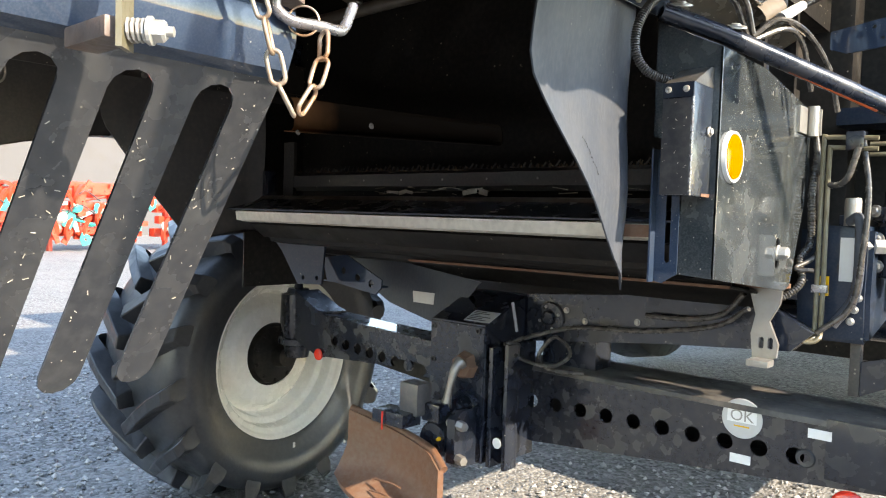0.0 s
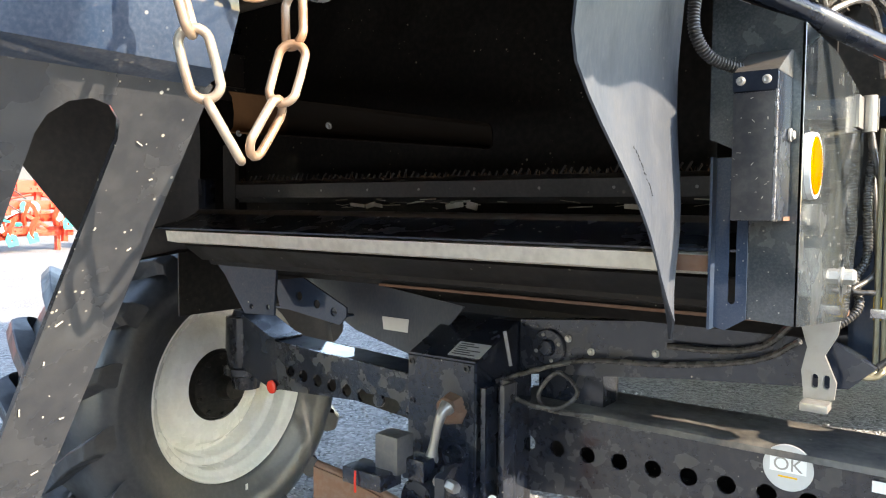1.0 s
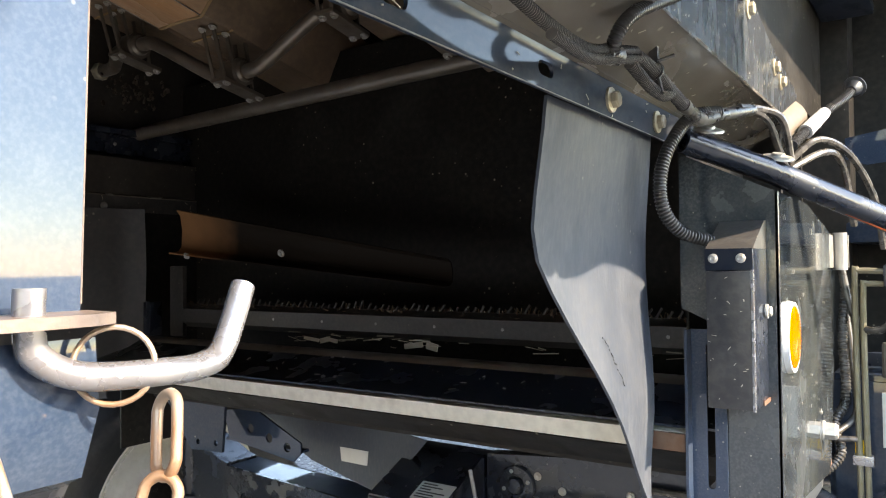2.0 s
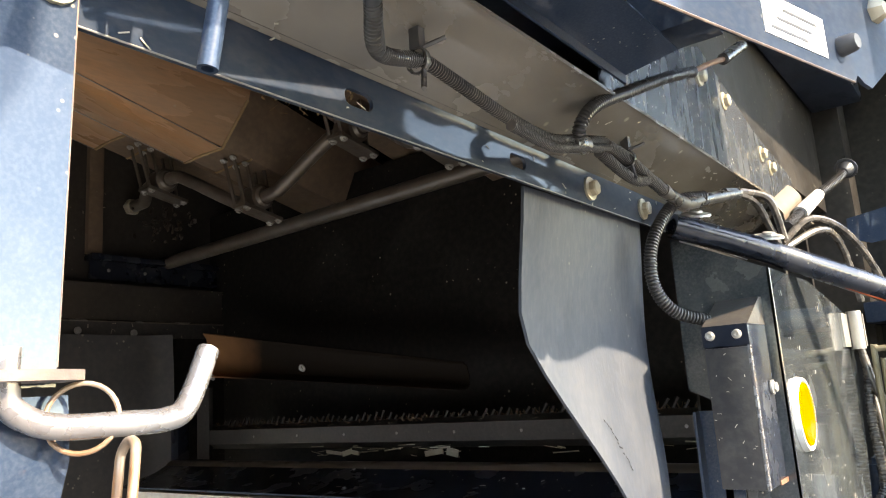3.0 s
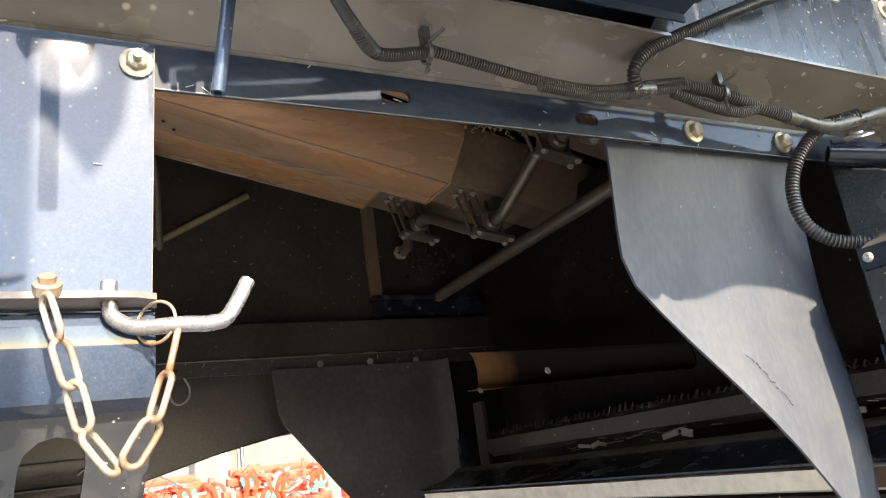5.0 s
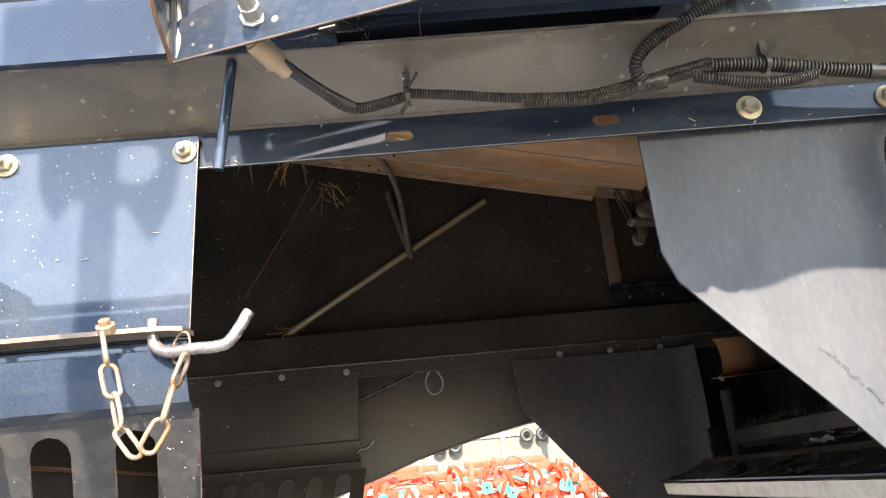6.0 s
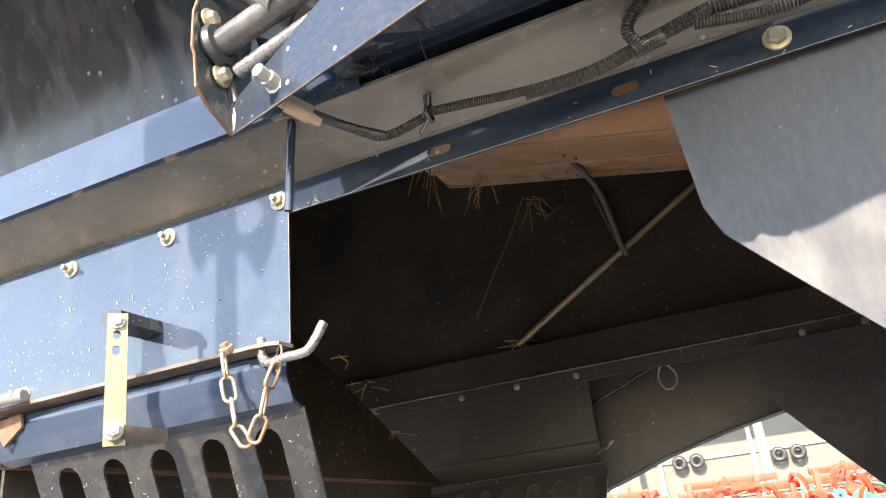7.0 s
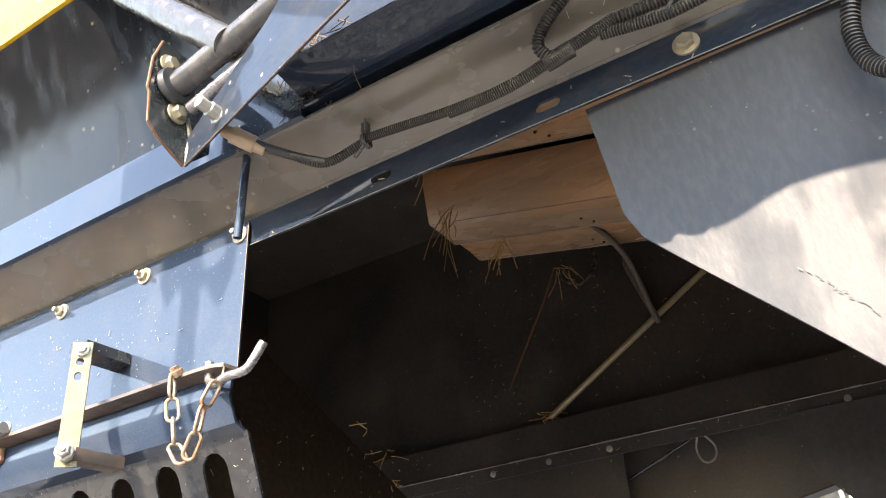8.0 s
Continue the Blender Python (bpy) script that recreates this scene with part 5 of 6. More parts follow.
# ---- wiring ----
def harness():
    h = thing("wiring_harness", (0.915, 0.9, 1.65), "black ribbed conduit wiring harness, dusty, clipped under the hood", "wiring harness")
    main = [(0.99, 0.80, 1.668), (0.955, 0.835, 1.652), (0.925, 0.872, 1.640), (0.915, 0.93, 1.655), (0.915, 0.985, 1.648), (0.916, 1.06, 1.637), (0.916, 1.14, 1.635), (0.915, 1.21, 1.650), (0.915, 1.28, 1.665), (0.914, 1.344, 1.662), (0.914, 1.40, 1.652), (0.914, 1.46, 1.643)]
    conduit("conduit", [(x, y, z + 0.0045) for x, y, z in main[3:9]], 0.0062, h, "dusty black corrugated conduit")
    conduit("conduit", [(x + 0.004, y, z - 0.005) for x, y, z in main[5:9]], 0.0056, h, "dusty black corrugated conduit")
    conduit("conduit", main[8:], 0.0085, h, "dusty black corrugated conduit")
    conduit("lead_conduit", main[1:4], 0.0066, h, "black corrugated lead conduit", crest=CREST_DARK)
    part("taped_lead", tube(B(), smooth_path(main[:3], 10), 0.0062, 12), RUBBER, h, "black taped lead")
    part("conduit_sleeve", tube(B(), smooth_path([(0.914, 1.46, 1.643), (0.915, 1.54, 1.637), (0.925, 1.62, 1.655), (0.95, 1.70, 1.672)], 8), 0.0095, 12), PLASTIC, h, "smooth grey sleeve")
    part("conduit_sleeve", tube(B(), smooth_path([(0.915, 1.19, 1.646), (0.915, 1.225, 1.652)], 2), 0.0105, 12), PLASTIC, h)
    conduit("side_conduit", [(0.918, 1.20, 1.645), (0.93, 1.19, 1.665), (0.94, 1.215, 1.69), (0.955, 1.29, 1.725), (0.965, 1.38, 1.765), (0.975, 1.46, 1.795)], 0.0078, h, "black corrugated branch conduit", crest=CREST_DARK)
    part("wire", tube(B(), smooth_path([(0.975, 1.46, 1.795), (0.985, 1.51, 1.82), (0.995, 1.545, 1.835)], 6), 0.004, 8), RUST, h)
    part("plug", tube(B(), [(0.995, 1.545, 1.835), (1.01, 1.60, 1.87)], 0.009, 10), PLASTIC, h)
    conduit("branch_conduit", [(0.916, 1.26, 1.652), (0.918, 1.32, 1.638), (0.92, 1.36, 1.635), (0.916, 1.40, 1.645)], 0.007, h)
    conduit("box_conduit", [(0.925, 1.60, 1.655), (0.90, 1.555, 1.645), (0.884, 1.51, 1.605), (0.874, 1.49, 1.56), (0.876, 1.49, 1.512), (0.893, 1.51, 1.48), (0.925, 1.545, 1.466)], 0.0095, h, "black corrugated conduit into the control box", crest=CREST_DARK)
    for pts in (((0.95, 1.70, 1.672), (0.965, 1.74, 1.66), (0.975, 1.77, 1.62), (0.985, 1.80, 1.57)), ((0.94, 1.66, 1.67), (0.96, 1.72, 1.675), (0.985, 1.75, 1.66), (0.99, 1.79, 1.60)), ((0.98, 1.82, 1.60), (1.02, 1.86, 1.64), (1.06, 1.92, 1.62), (1.09, 2.0, 1.55), (1.10, 2.05, 1.46)), ((0.98, 1.80, 1.585), (1.03, 1.87, 1.62), (1.05, 1.93, 1.60), (1.06, 1.98, 1.50))):
        part("cable", tube(B(), smooth_path(pts, 8), 0.006, 8), PLASTIC, h, "loose black cable")
    for y, z in ((0.932, 1.655), (1.344, 1.662)):
        c = Vector((0.915, y, z))
        bm = B()
        lathe(bm, [(0.0095, -0.0025), (0.0112, -0.0025), (0.0112, 0.0025), (0.0095, 0.0025)], facing(c, (0, 1, 0.1)), 14, closed=True)
        box(bm, 0.91, 0.92, y - 0.004, y + 0.004, z + 0.010, z + 0.028)
        tube(bm, [c + Vector((0.005, 0, -0.01)), c + Vector((0.012, -0.01, -0.03))], 0.0025, 5)
        tube(bm, [c + Vector((0.0, 0, 0.01)), c + Vector((0.02, 0.012, 0.018))], 0.002, 5)
        part("cable_tie", bm, CREST_DARK, h, "dirty cable tie")
    # connector at the bracket
    d = Vector((-0.045, 0.035, -0.022)).normalized()
    a = Vector((1.018, 0.775, 1.682))
    part("connector", tube(B(), [a, a + d * 0.012, a + d * 0.0125, a + d * 0.045, a + d * 0.0455, a + d * 0.06], [0.009, 0.009, 0.012, 0.012, 0.0095, 0.009], 10), surface("tan_connector", (0.5, 0.36, 0.24), (0.4, 0.28, 0.18), 0.5, dusty=0.3), h, "tan dusty plug connector")
    # plug with a paper tag, further along
    t, e = Vector((0.985, 1.98, 1.675)), Vector((1.006, 2.07, 1.722))
    part("tag", tube(B(), [t, t + (e - t) * 0.5, e], [0.0135, 0.013, 0.0115], 14), PAPER, h, "white paper tag wrapped round the conduit")
    lay = Matrix.Translation(t + Vector((-0.012, 0.01, 0.022))) @ (e - t).to_track_quat("Y", "Z").to_matrix().to_4x4()
    part("tag_flap", strip(B(), [(-0.002, -0.014), (0.0, 0.0), (-0.006, 0.016), (-0.016, 0.028)], -0.05, 0.045, 0.001), surface("brown_tag", (0.11, 0.085, 0.06), (0.09, 0.07, 0.05), 0.7), h, "brown inside of the loose tag flap").matrix_world = lay
    conduit("tag_conduit", [(0.975, 1.90, 1.64), t, e, (1.025, 2.11, 1.745), (1.04, 2.14, 1.765), (1.046, 2.155, 1.78)], 0.0095, h, crest=CREST_DARK)
    part("grommet", lathe(B(), [(0, 0.022), (0.010, 0.022), (0.014, 0.016), (0.017, 0.004), (0.022, 0.002), (0.022, 0)], facing((1.05, 2.165, 1.785), (-0.3, -1, -0.6)), 18), RUBBER, h)


harness()

# ---- bracket with tubes, upper side ----
bra = part("support_bracket", plate(B(), [(1.078, 1.692), (1.060, 1.677), (1.016, 1.657), (0.975, 1.70), (0.975, 1.84), (1.072, 1.84), (1.084, 1.80), (1.086, 1.745), (1.082, 1.74)], [], 0.004, at_y(0.704)), GUARD, combine, "black angle bracket with rusty cut edges")
# the long flange runs forwards and outwards to a chipped corner
u = Vector((0.279, 0.960, 0)).normalized()
lay = Matrix(((u.x, 0, u.y, 1.012), (u.y, 0, -u.x, 0.704), (0, 1, 0, 1.656), (0, 0, 0, 1)))
over = part("long_flange", plate(B(), [(0, 0), (0.585, 0), (0.592, 0.008), (0.605, 0.002), (0.62, 0.0), (0.69, 0.045), (0.69, 0.24), (0.47, 0.23), (0.40, 0.18), (0.29, 0.15), (0.2, 0.105), (0, 0.045)], [], 0.004, lay), PAINT_LOW, bra, "black bracket flange with chipped paint at its corner")
part("worn_edge", tube(B(), [lay @ Vector((0.0, 0, 0.003)), lay @ Vector((0.585, 0, 0.003))], 0.0012, 6), LEDGE, over, "edge worn to bare metal")
part("sheet_sticker", box(B(), 0.43, 0.535, 0.012, 0.05, 0.0042, 0.005, 0, lay), WHITE, over, "white sticker with faint print")
for k in range(3):
    part("print_line", box(B(), 0.44 + 0.012 * k, 0.50 + 0.01 * k, 0.018 + 0.01 * k, 0.021 + 0.01 * k, 0.005, 0.0054, 0, lay), INK, over)
part("sheet_knob", lathe(B(), [(0, 0.016), (0.007, 0.016), (0.009, 0.012), (0.010, 0)], lay @ Matrix.Translation((0.565, 0.03, 0.004)), 14), RUBBER, over)
part("flange_bolt", lathe(B(), [(0, 0.012), (0.008, 0.012), (0.010, 0.009), (0.013, 0.003), (0.013, 0)], lay @ Matrix.Translation((0.655, 0.09, 0.004)), 6), ZINC, over, "zinc-plated bolt")
part("rusty_edge", tube(B(), [(1.073, 0.702, 1.84), (1.085, 0.702, 1.80), (1.087, 0.702, 1.745), (1.083, 0.702, 1.74), (1.079, 0.702, 1.692), (1.060, 0.702, 1.676), (1.016, 0.702, 1.656)], 0.0022, 6), RUST, bra)
part("weld_seam", tube(B(), smooth_path([(1.014, 0.708, 1.66), (1.016, 0.709, 1.68), (1.014, 0.709, 1.70), (1.022, 0.709, 1.73)], 4), 0.0035, 6), STEEL, bra, "pale weld bead")
for p, me in (((1.062, 0.707, 1.800), BOLT), ((1.040, 0.707, 1.728), BOLT)):
    bolt_at(bra, me, p, (0, 1, 0), 0.4, "zinc-plated bolt")
part("bracket_bolt", lathe(B(), [(0, 0), (0.014, 0), (0.014, 0.006), (0.0105, 0.007), (0.0105, 0.02), (0.0085, 0.021), (0.0085, 0.036), (0, 0.036)], facing((1.036, 0.79, 1.684), (1, -0.1, 0.1)), 8), PALEZINC, bra, "pale plastic-capped bolt")
part("tube_collar", lathe(B(), [(0.018, 0.0), (0.028, 0.0), (0.030, 0.004), (0.028, 0.012), (0.018, 0.014)], facing((1.05, 0.706, 1.765), (0, 1, 0.1)), 24), RUBBER, bra, "black rubber collar round the tube")
part("support_tube", tube(B(), [(1.05, 0.69, 1.761), (1.052, 0.78, 1.781), (1.065, 1.25, 1.888)], 0.0175, 18), TUBE, bra, "grey-black support tube")
part("support_tube", tube(B(), [(1.036, 0.73, 1.728), (1.060, 1.3, 1.858)], 0.0095, 14), BRIGHT, bra, "thin pale steel rod")
part("support_tube", tube(B(), [(1.0525, 0.812, 1.786), (1.09, 0.60, 2.0), (1.115, 0.45, 2.16), (1.14, 0.30, 2.32)], 0.0235, 20), TUBE, bra, "thick grey-black diagonal tube")
part("edge_wire", tube(B(), smooth_path([(1.07, 0.76, 1.90), (1.075, 0.80, 1.94), (1.08, 0.85, 1.97)], 4), 0.0022, 6), RUST, bra)
part("drop_rod", tube(B(), [(0.930, 0.724, 1.576), (0.939, 0.742, 1.71), (0.950, 0.765, 1.90)], 0.006, 12, bore=0.004), PAINT, combine, "thin black gas strut rod")
part("nest_pocket", plate(B(), [(0.783, 1.79), (0.80, 1.76), (0.843, 1.715), (0.855, 1.712), (0.891, 1.713), (0.86, 1.76), (0.82, 1.80)], [], 0.004, at_x(0.962)), GUARD, combine, "bent grey lug below the nest")
rng = random.Random(44)
bm = B()
for k in range(520):
    c = Vector((0.955 + rng.gauss(0, 0.012), 0.875 + rng.gauss(0, 0.028), 1.782 + rng.gauss(0, 0.022)))
    d = Vector((rng.gauss(0, 0.6), rng.gauss(0, 1), rng.gauss(0, 1))).normalized() * rng.uniform(0.006, 0.022)
    tube(bm, smooth_path([c - d, c + Vector((rng.gauss(0, 0.004), rng.gauss(0, 0.004), rng.gauss(0, 0.004))), c + d], 2), rng.uniform(0.0005, 0.0011), 3)
tagged(part("bird_nest", bm, NEST), "small brown nest of dry grass wedged in the bracket", "nest", kind="stuff")
for q in ((0.985, 1.016, 1.76), (0.99, 1.09, 1.755)):
    part("white_fleck", box(B(), -0.001, 0.001, -0.014, 0.014, -0.005, 0.005, 0, Matrix.Translation(q) @ Matrix.Rotation(radians(8), 4, "X")), WHITE, combine)

# ---- locking pin, chain and lever on the rear panel ----
pin = thing("locking_pin", (0.9, 0.69, 1.41), "bent bright steel locking pin hanging in the ledge", "pin")
part("rod", tube(B(), smooth_path([(0.889, 0.645, 1.428), (0.889, 0.645, 1.412), (0.889, 0.648, 1.400), (0.895, 0.664, 1.391), (0.906, 0.695, 1.390), (0.905, 0.716, 1.3905), (0.902, 0.730, 1.397), (0.896, 0.7475, 1.4265)], 8), 0.0062, 16), BRIGHT, pin)
part("ring", lathe(B(), [(0.0165 + 0.0013 * math.cos(a), 0.0013 * math.sin(a)) for a in [2 * math.pi * k / 8 for k in range(8)]], facing((0.896, 0.677, 1.394), (0.75, -0.65, 0.1)), 28, closed=True), CHAIN, pin, "rusty split ring")



def chain():
    c = thing("safety_chain", (0.914, 0.604, 1.41), "rust-tinged zinc link chain hanging in a loop", "chain")
    bm = B()
    loop = []
    L, Wd = 0.0182, 0.0078
    for k in range(24):
        a = 2 * math.pi * k / 24
        loop.append(Vector((Wd * math.cos(a), 0, Wd * math.sin(a) + math.copysign(L - Wd - 0.001, math.sin(a)) if abs(math.sin(a)) > 1e-6 else 0)))
    n = len(loop)
    rings = []
    for i, p in enumerate(loop):
        d = (loop[(i + 1) % n] - loop[i - 1]).normalized()
        s1 = Vector((0, 1, 0))
        s2 = d.cross(s1)
        rings.append([bm.verts.new(p + 0.0025 * (s1 * math.cos(2 * math.pi * k / 8) + s2 * math.sin(2 * math.pi * k / 8))) for k in range(8)])
    for i in range(n):
        a, b = rings[i], rings[(i + 1) % n]
        for k in range(8):
            bm.faces.new((a[k], a[(k + 1) % 8], b[(k + 1) % 8], b[k])).smooth = True
    bmesh.ops.recalc_face_normals(bm, faces=bm.faces)
    me = bpy.data.meshes.new("link")
    bm.to_mesh(me)
    bm.free()
    me.materials.append(CHAIN)
    path = smooth_path([(0.912, 0.602, 1.414), (0.917, 0.610, 1.385), (0.920, 0.621, 1.345), (0.922, 0.632, 1.309), (0.922, 0.650, 1.291), (0.924, 0.667, 1.311), (0.926, 0.678, 1.342), (0.920, 0.686, 1.368), (0.909, 0.690, 1.392)], 12)
    low = min(range(len(path)), key=lambda k: path[k].z)
    pitch, pts, acc = sum((b - a).length for a, b in zip(path[:low], path[1:low + 1])) / 4, [], 0.0
    for a, b in zip(path, path[1:]):
        acc += (b - a).length
        if acc >= pitch * (len(pts) + 0.5):
            pts.append((b.copy(), (b - a).normalized()))
    for k, (p, d) in enumerate(pts):
        q = d.to_track_quat("Z", "X").to_matrix().to_4x4()
        shared("link", me, Matrix.Translation(p) @ q @ Matrix.Rotation(radians(35 + 90 * (k % 2)), 4, "Z"), c)
    part("anchor_nut", lathe(B(), [(0, 0), (0.009, 0), (0.010, 0.008), (0.006, 0.009), (0.006, 0.014), (0, 0.014)], facing((0.905, 0.604, 1.415), (0.5, 0, 0.6)), 8), CHAIN, c)


chain()


def lever():
    turn = Matrix.Translation((0.949, 0.452, 0)) @ Matrix.Rotation(radians(45), 4, "Z")
    v = part("adjuster_lever", plate(B(), [(-0.013, 1.492), (0.013, 1.492), (0.017, 1.314), (-0.010, 1.314)], [oval(0.0, 1.462, 0.010, 0.012), oval(0.0, 1.440, 0.010, 0.013)], 0.005, turn @ YZ), LEVERZINC, combine, "yellow-zinc lever plate with holes")
    bolt_at(v, SMALLBOLT, turn @ Vector((0.005, 0.0, 1.480)), (0.7, 0.7, 0), 0.2)
    part("lever_arm", plate(B(), [(0.418, 1.500), (0.436, 1.504), (0.455, 1.498), (0.458, 1.480), (0.43, 1.474), (0.418, 1.480)], [], 0.075, at_x(0.872)), COMB, v, "cut steel arm")
    part("lever_boss", box(B(), 0.868, 0.947, 0.440, 0.470, 1.322, 1.340, 0.003), LEDGE, v)
    bolt_at(v, bolt_mesh("lever_nut", 0.0095, 0.011, 0.012, shank=0.006, mat=PALEZINC), turn @ Vector((0.022, 0.003, 1.330)), (0.7, 0.7, 0), 0.5)
    part("spring", tube(B(), [turn @ Vector((0.005 + 0.018 * k / 40, 0.003 + 0.009 * math.cos(k * 0.7), 1.330 + 0.009 * math.sin(k * 0.7))) for k in range(41)], 0.0016, 6), PALEZINC, v, "small coil spring")
    bolt_at(v, bolt_mesh("end_nut", 0.010, 0.012, 0.013, shank=0.012, mat=PALEZINC), (0.90, 0.215, 1.428), (1, 0.1, 0), 0.5)
    part("end_bar", tube(B(), [(0.915, 0.235, 1.424), (0.93, 0.10, 1.42)], 0.009, 12), STEEL, v)
    part("rust_tab", plate(B(), [(0.135, 1.40), (0.195, 1.405), (0.20, 1.385), (0.165, 1.36)], [], 0.005, at_x(0.884)), RUST, v, "rusty bent tab")


lever()

# straw caught in the hood
rng = random.Random(8)
bm = B()
for c, n, drop in (((-0.15, 0.50, 2.27), 12, 0.22), ((-0.37, 0.57, 2.235), 14, 0.14), ((-0.80, 0.62, 2.30), 9, 0.10), ((-0.88, 0.45, 1.80), 14, 0.03), ((-0.52, 0.092, 1.50), 7, 0.05), ((-0.40, 0.092, 1.56), 6, 0.04), ((0.2, 0.60, 2.22), 6, 0.18), ((-0.21, 0.10, 1.70), 3, 0.04), ((-0.33, 0.10, 1.63), 5, 0.05)):
    for k in range(n):
        a = Vector(c) + Vector((rng.uniform(-0.02, 0.02), rng.uniform(-0.03, 0.03), rng.uniform(-0.01, 0.01)))
        b = a + Vector((rng.uniform(-0.05, 0.05), rng.uniform(-0.06, 0.06), -drop * rng.uniform(0.3, 1) + rng.uniform(-0.02, 0.03)))
        tube(bm, smooth_path([a, (a + b) / 2 + Vector((rng.uniform(-0.015, 0.015), rng.uniform(-0.015, 0.015), 0)), b], 3), rng.uniform(0.0009, 0.0018), 4)
tagged(part("straw", bm, STRAW), "dry straw wisps caught in the hood", "straw", kind="stuff")

# ---- unseen sheet added above and outside, cut to shade the hanging plate ----
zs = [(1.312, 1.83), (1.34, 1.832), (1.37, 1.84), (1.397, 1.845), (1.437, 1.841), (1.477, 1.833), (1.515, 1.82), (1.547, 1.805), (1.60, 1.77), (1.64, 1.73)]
shade_casters = part("ladder_cheek", plate(B(), zs + [(1.70, 1.73), (1.70, 2.30), (1.312, 2.30)], [], 0.006, at_x(1.45)), PAINT, combine, "unseen black sheet added to shade the hanging plate")
part("ladder_arm", box(B(), 0.965, 1.45, 1.40, 1.46, 2.24, 2.29, 0.004), SATIN, shade_casters)


# ---- loose stones on the yard ----
def stones():
    rng = random.Random(21)
    bm = B()
    vs, fs = [], []
    for k in range(9000):
        x, y = rng.uniform(-4.5, 2.2), rng.uniform(0.6, 5.5)
        r = rng.uniform(0.006, 0.017) * (1.5 if rng.random() < 0.06 else 1)
        base = len(vs)
        ang = rng.uniform(0, 6.28)
        sx, sy, sz = r * rng.uniform(0.8, 1.3), r * rng.uniform(0.6, 1.0), r * rng.uniform(0.5, 0.9)
        for px, py, pz in ((1, 0.1, 0), (0.2, 1, 0.1), (-1, 0.2, 0), (-0.1, -1, 0.1), (0.15, -0.1, 1), (0, 0, -1)):
            px, py, pz = px * sx * rng.uniform(0.8, 1.2), py * sy * rng.uniform(0.8, 1.2), pz * sz
            vs.append((x + px * math.cos(ang) - py * math.sin(ang), y + px * math.sin(ang) + py * math.cos(ang), GZ + pz + sz * 0.3))
        for a, b in ((0, 1), (1, 2), (2, 3), (3, 0)):
            fs.append((base + a, base + b, base + 4))
            fs.append((base + b, base + a, base + 5))
    bm.free()
    me = bpy.data.meshes.new("stones")
    me.from_pydata(vs, [], fs)
    m, nt, b = shader("loose_stone", 0.85)
    geo = nt.nodes.new("ShaderNodeNewGeometry")
    ramp = nt.nodes.new("ShaderNodeValToRGB")
    ramp.color_ramp.elements[0].color, ramp.color_ramp.elements[1].color = (0.11, 0.11, 0.115, 1), (0.46, 0.45, 0.43, 1)
    nt.links.new(geo.outputs["Random Per Island"], ramp.inputs[0])
    nt.links.new(ramp.outputs[0], b.inputs["Base Color"])
    me.materials.append(m)
    tagged(new("loose_stones", me), "loose grey crushed stones on the yard", "gravel", kind="stuff")


stones()


